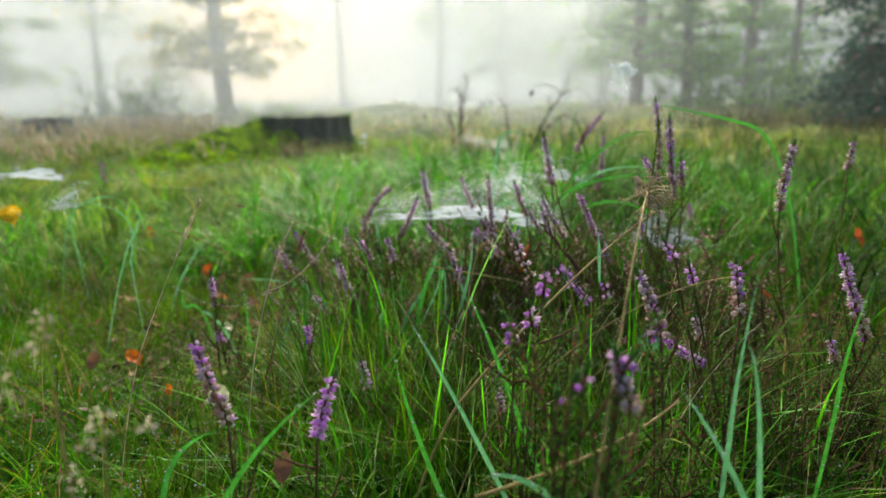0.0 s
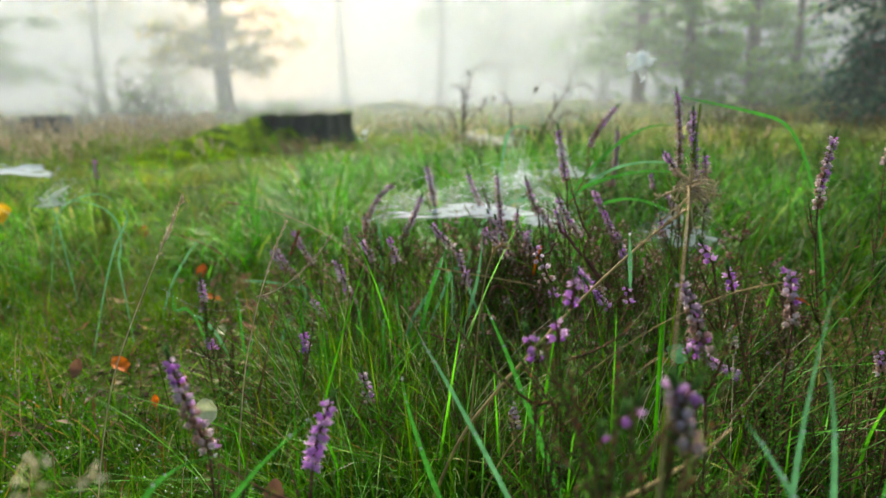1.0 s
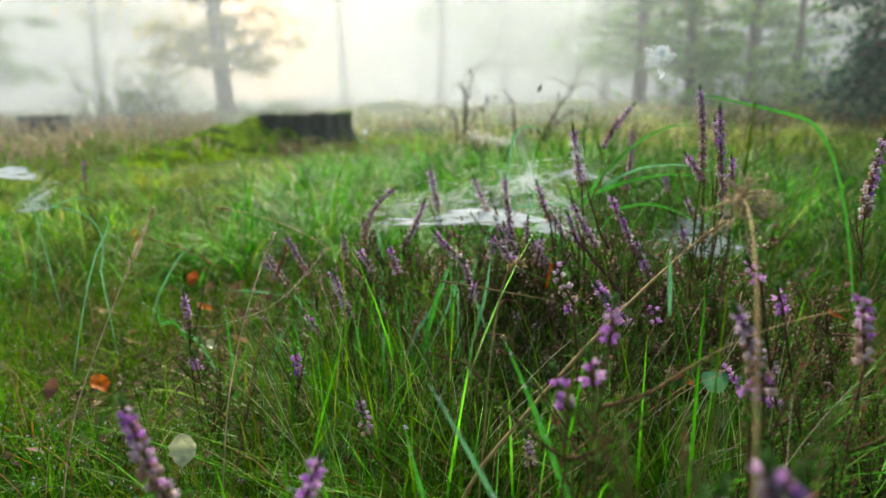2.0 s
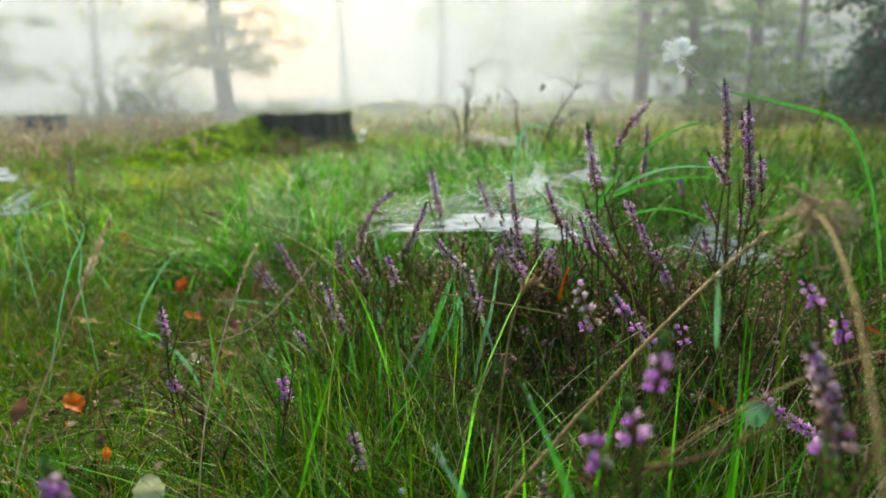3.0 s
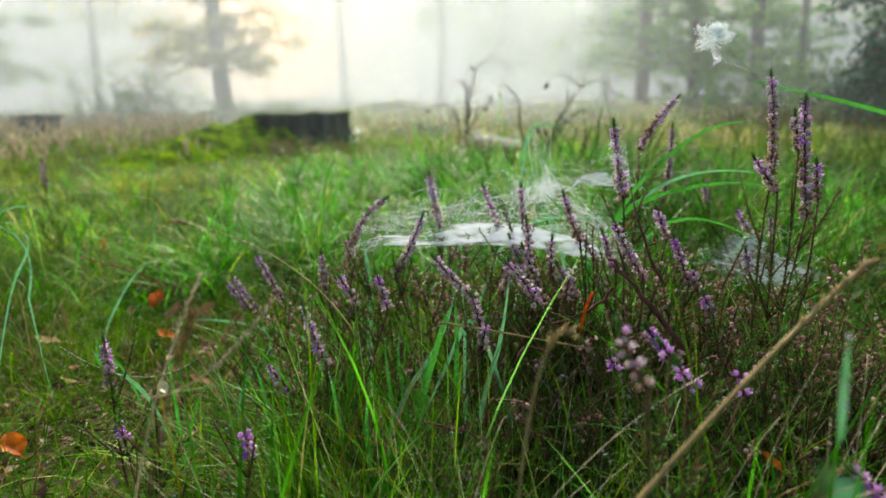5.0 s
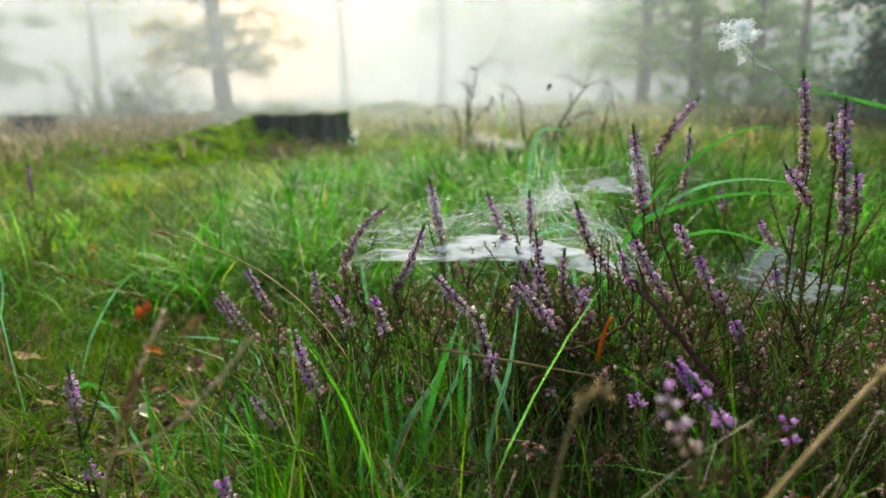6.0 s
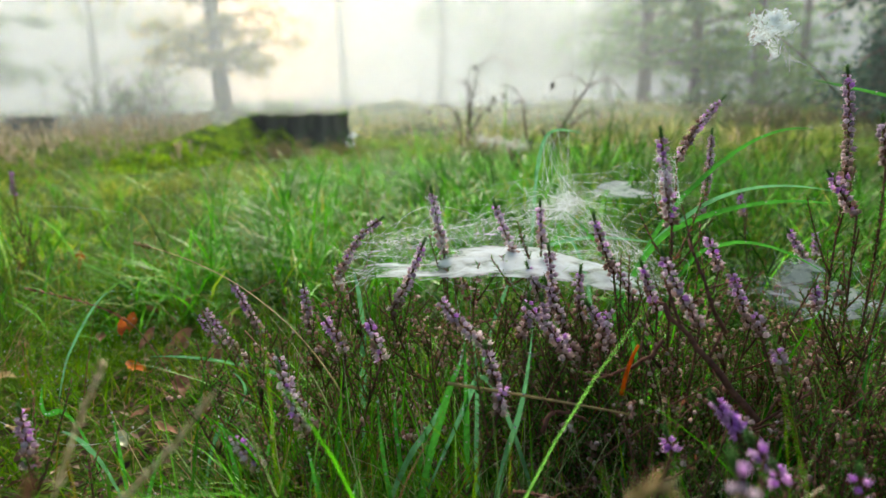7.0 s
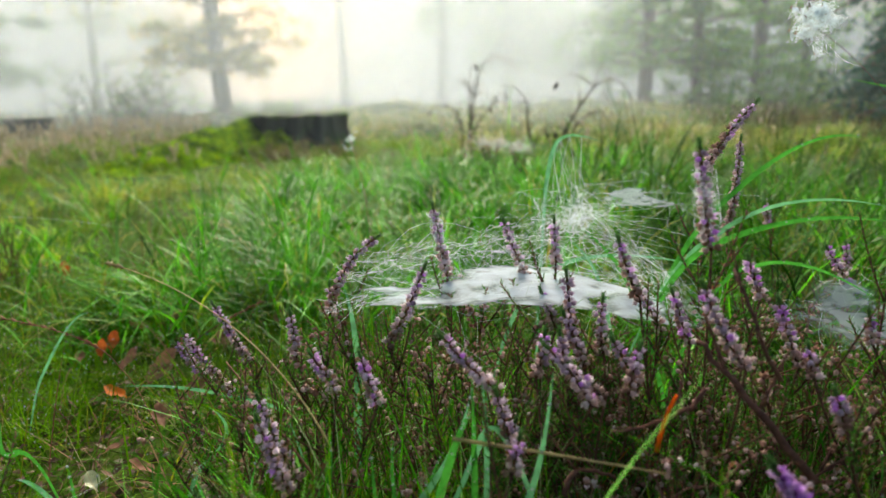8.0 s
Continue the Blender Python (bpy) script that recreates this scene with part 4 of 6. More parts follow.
def sheet_web(corner, dx, dy, z_front, z_back, sag, label, mat, threads=0, lift=0.05, thread_r=0.00011, fill=1.0):
    """A hammock web: a sagging fibrous sheet that frays at its rim, under a dome of crossing threads."""
    cx, cy = corner
    k, h = 44, 22
    vs, fs, cover = [], [], []

    def sheet(u, v):
        x = cx + dx * u + 0.006 * math.sin(v * 7)
        y = cy + 0.025 * dx * abs(math.sin(u * 9.5 + 0.6)) * (1 - v) + dy * v
        z = z_front + (z_back - z_front) * v - 0.06 * dx * max(0.0, u - 0.35) ** 2 / 0.42 - sag * math.sin(math.pi * u) * math.sin(math.pi * (0.25 + 0.75 * v)) + 0.004 * noise.noise((x * 22, y * 22, 3)) + 0.001 * noise.noise((x * 70, y * 70, 8))
        return Vector((x, y, z))

    def dome(u, v, s):
        p = sheet(u, v)
        p.z += lift * s * (min(1.0, 0.05 + 1.25 * max(0.0, u)) ** 1.25 if u < 0.8 else max(0.0, 1.0 - 3.2 * (u - 0.8))) * math.sin(math.pi * min(1.0, 0.12 + 0.62 * v)) * (1 + 0.35 * noise.noise((u * 4, v * 4, 2)))
        return p
    for j in range(h + 1):
        for i in range(k + 1):
            u, v = i / k, j / h
            vs.append(sheet(u, v))
            rim = min(1.0, 5.0 * v + 0.35) * min(1.0, max(0.0, 4.5 * (1 - v / (fill * (0.62 + 0.62 * math.exp(-((u - 0.58) / 0.22) ** 2)))))) * min(1.0, 6.0 * u, 6.0 * (1 - u))
            cover.append(rim * (0.62 + 0.5 * math.exp(-((u - 0.55) / 0.28) ** 2) + 0.6 * noise.noise((u * 6, v * 4, cx * 40)) + 0.35 * noise.noise((u * 15, v * 11, cx * 40))))
    for j in range(h):
        for i in range(k):
            fs.append((j * (k + 1) + i, j * (k + 1) + i + 1, (j + 1) * (k + 1) + i + 1, (j + 1) * (k + 1) + i))
    web = holder("spider_web", (cx + dx / 2, cy + dy / 2, z_front), label, "spider web", "spider webs")
    me = mesh_from("web_sheet", vs, fs, [mat])
    me.attributes.new("cover", "FLOAT", "POINT").data.foreach_set("value", np.array(cover, dtype=np.float32))
    ob = new("web_sheet", me)
    ob.parent, ob.location = web, -web.location
    if threads:
        soup = Soup()
        for i in range(threads):
            u, v = random.random() ** 0.75, random.random()
            s = random.choice((0.0, 0.3, 0.6, 0.85, 1.0, 1.0))
            du, dv = random.gauss(0, 0.13), random.gauss(0, 0.3)
            p = dome(u, v, s)
            q = dome(min(1.04, max(-0.04, u + du)), min(1.1, max(0.0, v + dv)), min(1.0, max(0.0, s + random.gauss(0, 0.22))))
            silk(soup, p, q, random.gauss(0.0, 0.013), thread_r * random.uniform(0.4, 1.5), 8)
        for i in range(max(4, threads // 40)):
            u = random.random()
            p = sheet(u, 0.02)
            silk(soup, p, p + Vector((random.gauss(0, 0.02), random.uniform(-0.01, 0.03), -random.uniform(0.01, 0.05))), 0.002, thread_r)
            side = -1 if random.random() < 0.6 else 1
            p = sheet(0.06 if side < 0 else 0.94, random.uniform(0, 0.6))
            silk(soup, p, p + Vector((side * random.uniform(0.01, 0.03), random.uniform(-0.01, 0.02), random.uniform(-0.012, 0.006))), 0.001, thread_r)
        tagged(part("web_threads", soup, [M_SILK], web, "fine white silk threads beaded with dew"), kind="stuff")
    return web


def panicle(foot, top, sprays, label):
    """A dry grass with an open, loose head: a thin stalk, side branches and clusters of pale spikelets."""
    pick = random.Random(11)
    a, c = Vector((foot[0], foot[1], ground_z(*foot) - 0.004)), Vector(top)
    line = bez(a, Vector((a.x * 0.7 + c.x * 0.3, (a.y + c.y) / 2, c.z * 0.75 + a.z * 0.25)), c, 14)
    thing = holder("dry_grass", line[0], label, "grass", "dry grasses")
    stalk = Soup()
    stalk.tube(line, 0.0005, 0.0003, 5)
    part("stalk", stalk, [M_STRAW], thing)
    for e in [line[-1]] + [Vector(p) for p in sprays]:
        q = min(line[6:], key=lambda p: (p - e).length + max(0.0, p.z - e.z) * 2)
        twig, seeds = Soup(), Soup()
        twig.tube(bez(q, q.lerp(e, 0.5) + Vector((0, 0, 0.006)), e, 5), 0.0002, 0.00014, 4)
        branch = part("side_branch", twig, [M_STRAW], thing)
        for i in range(9):
            p = e + Vector((pick.gauss(0, 0.0018), pick.gauss(0, 0.0018), pick.gauss(0, 0.0022)))
            w = Vector((pick.gauss(0, 0.6), pick.gauss(0, 0.6), pick.uniform(-0.2, 1))).normalized()
            seeds.leaflet(p, w, w.orthogonal(), pick.uniform(0.0025, 0.0045), 0.0013, 0, 0.5)
        part("spikelets", seeds, [M_SEED], branch)


def silk_line(pts, label, beads=14):
    """A single slack thread with dew beads."""
    a, c, d = (Vector(p) for p in pts)
    line = bez(a, c * 2 - (a + d) / 2, d, 16)
    thing = holder("dewy_thread", line[0], label, "silk thread", "dewy threads")
    soup, drops = Soup(), Soup()
    soup.tube(line, 0.00007, 0.00007, 3)
    for i in range(beads):
        drops.ball(line[random.randint(0, 16)], random.uniform(0.00018, 0.0004))
    part("thread", soup, [M_SILK], thing)
    tagged(part("dew", drops, [M_DEW], thing), kind="stuff")


def umbel(at, size):
    """A withered umbel: fine rays ending in dry seeds."""
    at = Vector(at)
    head = holder("dry_umbel", at - Vector((0, 0, size * 0.6)), "withered straw-coloured umbel on its stalk", "seed head")
    seeds = Soup()
    for i in range(48):
        ray = Soup()
        o = Vector((random.gauss(0, 1), random.gauss(0, 0.8), random.gauss(0.35, 0.7))).normalized()
        p = at - Vector((0, 0, size * random.uniform(0, 0.6)))
        q = p + o * size * random.uniform(0.3, 0.75) + Vector((0, 0, -size * 0.12))
        curl = Vector((random.gauss(0, 1), random.gauss(0, 1), random.gauss(0.4, 1))) * size * 0.12
        ray.tube(bez(p, p.lerp(q, 0.5) + Vector((0, 0, size * 0.16)), q, 5) + [q + curl * 0.6, q + curl + Vector((0, 0, size * 0.05))], 0.0004, 0.0004, 4)
        for j in range(3):
            seeds.ball(q + Vector((random.gauss(0, 1), random.gauss(0, 1), random.gauss(0, 1))) * size * 0.06, random.uniform(0.0003, 0.0006))
        part("ray", ray, [M_SEED], head)
    tagged(part("chaff", seeds, [M_SEED], head), kind="stuff")


def silk_tuft(at, size):
    """A ragged knot of silk on the tip of a grass blade."""
    at = Vector(at)
    tuft = holder("silk_tuft", at, "ragged white tuft of silk and seed down on a blade", "web tuft")
    soup, bits = Soup(), Soup()
    horns = [Vector((-0.72, 0.1, 0.62)), Vector((-0.1, -0.1, 0.66)), Vector((0.25, 0.1, 0.72)), Vector((0.72, 0.1, 0.28)), Vector((0.2, 0.1, -0.78)), Vector((-0.7, -0.1, -0.2))]
    knots = []
    for i in range(330):
        h = random.choice(horns)
        t = random.random() ** 0.8
        wide = 0.24 * (1 - 0.75 * t)
        knots.append(at + (h * t + Vector((random.gauss(0, wide), random.gauss(0, 0.2), random.gauss(0, wide)))) * size * 0.5)
    for i in range(30000):
        p, q = random.sample(knots, 2)
        if (p - q).length < size * 0.15:
            silk(soup, p, q, random.gauss(0, 0.0004), 0.0001 * random.uniform(0.4, 1.4), 3)
    for i in range(26):
        p = min(random.sample(knots, 3), key=lambda v: v.x)
        bits.leaflet(p, (random.gauss(0, 1), random.gauss(0, 1), random.gauss(0, 1)), (random.gauss(0, 1), 1, 0.2), 0.003, 0.0012, 0)
    tail = at + Vector((0.012, 0.002, -0.026))
    for i in range(5):
        silk(soup, at + Vector((random.uniform(0.0, 0.012), 0, random.uniform(-0.012, 0.0))), tail + Vector((random.uniform(0.0, 0.02), random.uniform(-0.01, 0.01), random.uniform(-0.006, 0.012))), 0.003, 0.00006, 6)
    tagged(part("silk", soup, [M_SILK], tuft), kind="stuff")
    stalk = Soup()
    stalk.tube(bez(at, at + Vector((0.022, 0.001, -0.012)), at + Vector((0.047, 0.002, -0.038)), 6), 0.0002, 0.0003, 4)
    part("stalk", stalk, [M_TWIG], tuft, "thin dark stalk")
    part("chaff", bits, [M_BROWN], tuft, "brown specks of chaff")


def stalk_leaf(at, foot):
    """A small round green leaf on a thin stalk."""
    at, foot = Vector(at), Vector(foot)
    foot.z = ground_z(foot.x, foot.y)
    plant = holder("seedling", foot, "small pale green round leaf on a thin stalk", "seedling")
    stalk, leaf = Soup(), Soup()
    stalk.tube(bez(foot, foot.lerp(at, 0.6), at, 6), 0.0009, 0.0006, 5)
    part("stalk", stalk, [M_BLADE], plant)
    k = 14
    vs = [at + Vector((0, -0.0015, 0))]
    for i in range(k):
        w = 2 * math.pi * i / k
        vs.append(at + Vector((0.0085 * math.cos(w), 0.003 * math.sin(w), 0.006 * math.sin(w) + 0.0016 * math.cos(2 * w))))
    leaf.add(vs, [(0, 1 + i, 1 + (i + 1) % k) for i in range(k)])
    part("leaf_blade", leaf, [M_BLADE_PALE], plant)


def web_veil(peak, height):
    """Threads that hang in a veil from a bent grass tip behind the sheet."""
    peak = Vector(peak)
    veil = holder("web_veil", peak - Vector((0, 0, height)), "tall veil of silk threads hung on a bent grass tip", "spider web", "spider webs")
    rise = bez(peak + Vector((-0.010, 0.0, -height)), peak + Vector((-0.008, 0.0, -0.008)), peak + Vector((0.004, 0.0, 0.0)), 12)
    arch = rise + bez(rise[-1], peak + Vector((0.014, 0.0, 0.007)), peak + Vector((0.042, 0.0, -0.004)), 10)[1:]
    soup = Soup()
    feet = [peak + Vector((random.gauss(0.008, 0.017), -random.uniform(0.0, 0.09), -height * random.uniform(0.55, 1.15))) for i in range(60)]
    for i in range(22):
        p = arch[random.choice((4, 8, 9, 10, 11, 12, 12, 13, 15, 18))]
        silk(soup, p, random.choice(feet), random.gauss(0.0, 0.004), 0.00012 * random.uniform(0.5, 1.6), 6)
    for i in range(420):
        p, q = random.sample(feet, 2)
        if (p - q).length < 0.045:
            silk(soup, p, q, random.gauss(0, 0.006), 0.00011 * random.uniform(0.5, 1.5), 5)
    for i in range(60):
        p = random.choice(feet)
        silk(soup, p, p + Vector((random.gauss(0.02, 0.05), random.gauss(0, 0.02), random.gauss(-0.012, 0.012))), random.gauss(0, 0.006), 0.0001, 6)
    tagged(part("web_threads", soup, [M_SILK], veil), kind="stuff")
    low = [arch[0] + Vector((-0.004, 0.01, -0.18)), arch[0] + Vector((-0.003, 0.006, -0.12)), arch[0] + Vector((-0.002, 0.003, -0.06))]
    part("bent_blade", ribbon(low + arch, 0.0045), [M_BLADE_PALE], veil, "bent green grass tip")


def silk_wrap(top, foot, r):
    """Silk wound round a flower spike."""
    top, foot = Vector(top), Vector(foot)
    thing = holder("silk_wrap", foot, "thin white silk wound round a heather spike", "spider web", "spider webs")
    soup = Soup()
    for i in range(70):
        t, u = random.random(), random.random()
        a = foot.lerp(top, t) + Vector((random.uniform(-1, 1), random.uniform(-1, 1), 0)) * r
        c = foot.lerp(top, min(1.0, max(0.0, t + random.gauss(0, 0.25)))) + Vector((random.uniform(-1, 1), random.uniform(-1, 1), 0)) * r
        silk(soup, a, c, random.gauss(0, 0.001), 0.00013, 4)
    tagged(part("silk", soup, [M_SILK], thing), kind="stuff")


def silk_stalk(top, foot):
    """A thin stalk topped by a scrap of web."""
    top, foot = Vector(top), Vector(foot)
    thing = holder("webbed_stalk", foot, "thin grass stalk with a white scrap of web", "grass")
    s, w = Soup(), Soup()
    s.tube(bez(foot, foot.lerp(top, 0.5) + Vector((0.01, 0, 0)), top, 8), 0.0011, 0.0007, 4)
    part("stalk", s, [M_STRAW], thing)
    knots = [top + Vector((random.gauss(0, 0.006), random.gauss(0, 0.005), random.gauss(0, 0.010))) for i in range(30)]
    for i in range(110):
        a, c = random.sample(knots, 2)
        if (a - c).length < 0.014:
            silk(w, a, c, random.gauss(0, 0.002), 0.0004, 4)
    tagged(part("silk", w, [M_SILK], thing), kind="stuff")


# the heather clump under the web
heather((0.0, 0.735), [
    ((-0.017, 0.745, 0.212), (-0.025, 0.745, 0.256), 0.14, 0.0),
    ((0.037, 0.762, 0.204), (0.021, 0.762, 0.243), 0.08, 0.03),
    ((0.054, 0.75, 0.215), (0.052, 0.75, 0.245), 0.17, 0.0),
    ((-0.052, 0.7, 0.183), (-0.03, 0.7, 0.229), 0.07, -0.05),
    ((0.009, 0.635, 0.185), (-0.018, 0.635, 0.213), 0.11, 0.06),
    ((0.054, 0.69, 0.194), (0.05, 0.69, 0.227), 0.03, 0.0),
    ((0.052, 0.625, 0.182), (0.031, 0.625, 0.211), 0.14, -0.08),
    ((0.014, 0.62, 0.164), (0.007, 0.62, 0.19), 0.08, 0.0),
    ((0.05, 0.72, 0.185), (0.041, 0.72, 0.207), 0.17, 0.0),
    ((0.016, 0.66, 0.131), (0.019, 0.66, 0.153), 0.22, 0.0),
], 'heather bush with faded lilac flower spikes, carrying a spider web', twigs=20, tall=0.16, spread=0.11, buds=0.7)
heather((-0.1, 0.715), [
    ((-0.098, 0.76, 0.18), (-0.065, 0.76, 0.234), 0.04, 0.22),
    ((-0.182, 0.79, 0.109), (-0.214, 0.79, 0.156), 0.17, 0.05),
    ((-0.092, 0.615, 0.143), (-0.104, 0.615, 0.181), 0.07, 0.03),
    ((-0.171, 0.8, 0.13), (-0.193, 0.8, 0.174), 0.14, 0.0),
    ((-0.112, 0.72, 0.165), (-0.114, 0.72, 0.195), 0.03, 0.0),
    ((-0.052, 0.642, 0.175), (-0.059, 0.642, 0.2), 0.41, 0.0),
    ((-0.078, 0.67, 0.169), (-0.09, 0.67, 0.189), 0.25, 0.0),
    ((-0.1, 0.78, 0.169), (-0.101, 0.78, 0.194), 0.03, 0.0),
    ((-0.096, 0.645, 0.13), (-0.113, 0.645, 0.176), 0.06, 0.05),
    ((-0.197, 0.78, 0.128), (-0.216, 0.78, 0.152), 0.28, 0.0),
], 'heather bush with drooping faded brown flower spikes', twigs=11, tall=0.13, spread=0.11, buds=0.5)
heather((0.13, 0.7), [
    ((0.11, 0.645, 0.252), (0.101, 0.645, 0.3), 0.30, 0.02),
    ((0.161, 0.79, 0.273), (0.19, 0.79, 0.316), 0.30, 0.08),
    ((0.202, 0.84, 0.218), (0.206, 0.84, 0.288), 0.03, -0.04),
    ((0.09, 0.685, 0.213), (0.077, 0.685, 0.247), 0.19, 0.04),
    ((0.12, 0.62, 0.202), (0.098, 0.62, 0.241), 0.19, 0.06),
    ((0.153, 0.68, 0.216), (0.145, 0.68, 0.237), 0.33, 0.0),
    ((0.161, 0.65, 0.189), (0.148, 0.65, 0.223), 0.33, 0.0),
    ((0.117, 0.68, 0.19), (0.106, 0.68, 0.219), 0.17, 0.0),
    ((0.07, 0.63, 0.185), (0.074, 0.63, 0.208), 0.11, 0.0),
], 'heather bush with tall lilac flower spikes among green grass', twigs=34, tall=0.155, spread=0.11, buds=0.5, branches=[((0.145, 0.6, 0.158), (0.114, 0.605, 0.197), (0.097, 0.62, 0.217), 0.0021), ((0.094, 0.6, 0.202), (0.08, 0.605, 0.185), (0.06, 0.62, 0.171), 0.0012), ((0.036, 0.6, 0.151), (0.044, 0.605, 0.161), (0.064, 0.62, 0.146), 0.0013), ((0.125, 0.6, 0.205), (0.113, 0.605, 0.233), (0.111, 0.62, 0.249), 0.0011)])
heather((0.235, 0.69), [
    ((0.232, 0.695, 0.261), (0.225, 0.695, 0.332), 0.11, -0.05),
    ((0.233, 0.642, 0.239), (0.223, 0.642, 0.315), 0.25, 0.02),
    ((0.232, 0.66, 0.282), (0.227, 0.66, 0.305), 0.11, 0.0),
    ((0.226, 0.67, 0.251), (0.208, 0.67, 0.275), 0.50, 0.0),
    ((0.244, 0.65, 0.249), (0.24, 0.65, 0.273), 0.44, 0.0),
    ((0.275, 0.8, 0.188), (0.258, 0.8, 0.213), 0.28, 0.0),
], 'tall heather sprigs with lilac and greying flowers', twigs=16, tall=0.17, spread=0.07, buds=0.25)
heather((0.3, 0.47), [
    ((0.294, 0.45, 0.144), (0.288, 0.45, 0.162), 0.3, 0.0),
], 'low bright green heather without flowers', twigs=22, tall=0.1, spread=0.09)
heather((0.19, 0.47), [
    ((0.201, 0.47, 0.155), (0.195, 0.47, 0.173), 0.1, 0.0),
], 'low bright green heather without flowers', twigs=16, tall=0.09, spread=0.07)
heather((-0.02, 0.5), [
    ((-0.06, 0.47, 0.114), (-0.064, 0.47, 0.138), 0.1, 0.0),
], 'low dark green heather in wet grass', twigs=9, tall=0.1, spread=0.07)
heather((0.06, 0.46), [
    ((0.046, 0.45, 0.104), (0.042, 0.45, 0.123), 0.2, 0.0),
], 'low dark green heather in wet grass', twigs=7, tall=0.09, spread=0.06)
heather((0.235, 0.61), [
    ((0.163, 0.61, 0.177), (0.156, 0.61, 0.194), 0.3, 0.0),
    ((0.163, 0.64, 0.188), (0.159, 0.64, 0.203), 0.4, 0.0),
], 'dense dark green heather with brown stems', twigs=22, tall=0.13, spread=0.08, buds=0.3)
heather((0.31, 0.66), [
    ((0.217, 0.68, 0.189), (0.213, 0.68, 0.205), 0.3, 0.0),
], 'dense dark green heather with brown stems', twigs=18, tall=0.13, spread=0.08, buds=0.3)
heather((-0.68, 1.27), [
    ((-0.68, 1.25, 0.186), (-0.679, 1.25, 0.22), 0.6, 0.0),
], 'single lilac heather sprig in pale grass', twigs=3, tall=0.1, spread=0.04)
heather((0.33, 0.97), [
    ((0.29, 0.95, 0.197), (0.284, 0.95, 0.22), 0.4, 0.0),
    ((0.37, 0.95, 0.156), (0.365, 0.95, 0.179), 0.5, 0.0),
], 'lilac heather sprigs behind the web', twigs=6, tall=0.12, spread=0.06)
heather((0.07, 0.665), [
    ((0.058, 0.67, 0.182), (0.046, 0.67, 0.211), 0.1, 0.0),
    ((0.070, 0.68, 0.184), (0.068, 0.68, 0.215), 0.1, 0.08),
    ((0.084, 0.66, 0.176), (0.070, 0.66, 0.200), 0.1, 0.0),
    ((0.030, 0.66, 0.180), (0.034, 0.66, 0.204), 0.1, -0.08),
    ((0.062, 0.64, 0.178), (0.044, 0.64, 0.196), 0.05, 0.1),
    ((0.108, 0.7, 0.190), (0.094, 0.7, 0.216), 0.1, 0.0),
    ((0.047, 0.665, 0.180), (0.043, 0.665, 0.202), 0.08, 0.0),
], 'bushy heather with brown faded flower spikes beside the web', twigs=16, tall=0.13, spread=0.06, buds=0.7)
# sprigs nearer to the lens and at the sides
heather((-0.098, 0.31), [
    ((-0.106, 0.297, 0.181), (-0.119, 0.297, 0.225), 0.5, 0.04),
], 'single heather sprig, lilac above and faded below', twigs=2, tall=0.09, spread=0.02)
heather((-0.06, 0.31), [
    ((-0.06, 0.292, 0.175), (-0.05, 0.292, 0.207), 0.95, 0.05),
], 'short lilac heather sprig in wet grass', twigs=3, tall=0.1, spread=0.03)
heather((0.068, 0.235), [
    ((0.074, 0.222, 0.226), (0.069, 0.222, 0.244), 0.1, 0.0),
    ((0.0685, 0.222, 0.2435), (0.0675, 0.222, 0.2475), 1.0, 0.0),
    ((0.0705, 0.221, 0.2435), (0.0725, 0.221, 0.2465), 1.0, 0.0),
], 'heather sprig with two fresh flowers over faded ones', twigs=1, tall=0.07, spread=0.02, stem_r=0.0005)
heather((0.045, 0.33), [
    ((0.054, 0.312, 0.241), (0.055, 0.312, 0.255), 0.9, 0.0),
    ((0.049, 0.312, 0.225), (0.047, 0.312, 0.235), 0.95, 0.0),
    ((0.04, 0.312, 0.215), (0.035, 0.312, 0.229), 0.98, 0.0),
], 'heather sprig with loose fresh purple flowers', twigs=4, tall=0.11, spread=0.03, dense=0.55, size=0.0032, stem_r=0.0005)
heather((0.07, 0.245), [
    ((0.056, 0.222, 0.237), (0.057, 0.222, 0.241), 1.0, 0.0),
    ((0.0515, 0.222, 0.234), (0.0525, 0.222, 0.2375), 1.0, 0.0),
    ((0.0465, 0.222, 0.227), (0.0465, 0.222, 0.2305), 1.0, 0.0),
], 'low heather twig with a few purple buds', twigs=1, tall=0.07, spread=0.03, dense=0.4, size=0.0036, stem_r=0.0004)
heather((0.17, 0.35), [
    ((0.167, 0.34, 0.221), (0.162, 0.34, 0.25), 0.3, 0.0),
], 'heather sprig with pink tip and brown seed heads', twigs=4, tall=0.1, spread=0.03)
heather((0.265, 0.4), [
    ((0.269, 0.385, 0.188), (0.247, 0.385, 0.244), 0.4, 0.03),
], 'lilac heather sprig leaning in the grass', twigs=5, tall=0.11, spread=0.04)
heather((0.34, 0.54), [
    ((0.276, 0.52, 0.246), (0.282, 0.52, 0.299), 0.25, 0.04),
    ((0.389, 0.62, 0.267), (0.392, 0.62, 0.294), 0.3, 0.0),
], 'greyish lilac heather sprig in tall grass', twigs=4, tall=0.14, spread=0.04)
heather((0.125, 0.35), [
    ((0.119, 0.325, 0.214), (0.105, 0.325, 0.249), 0.1, -0.06),
    ((0.113, 0.325, 0.213), (0.116, 0.325, 0.221), 0.9, 0.0),
], 'brown faded heather spray', twigs=6, tall=0.12, spread=0.04)
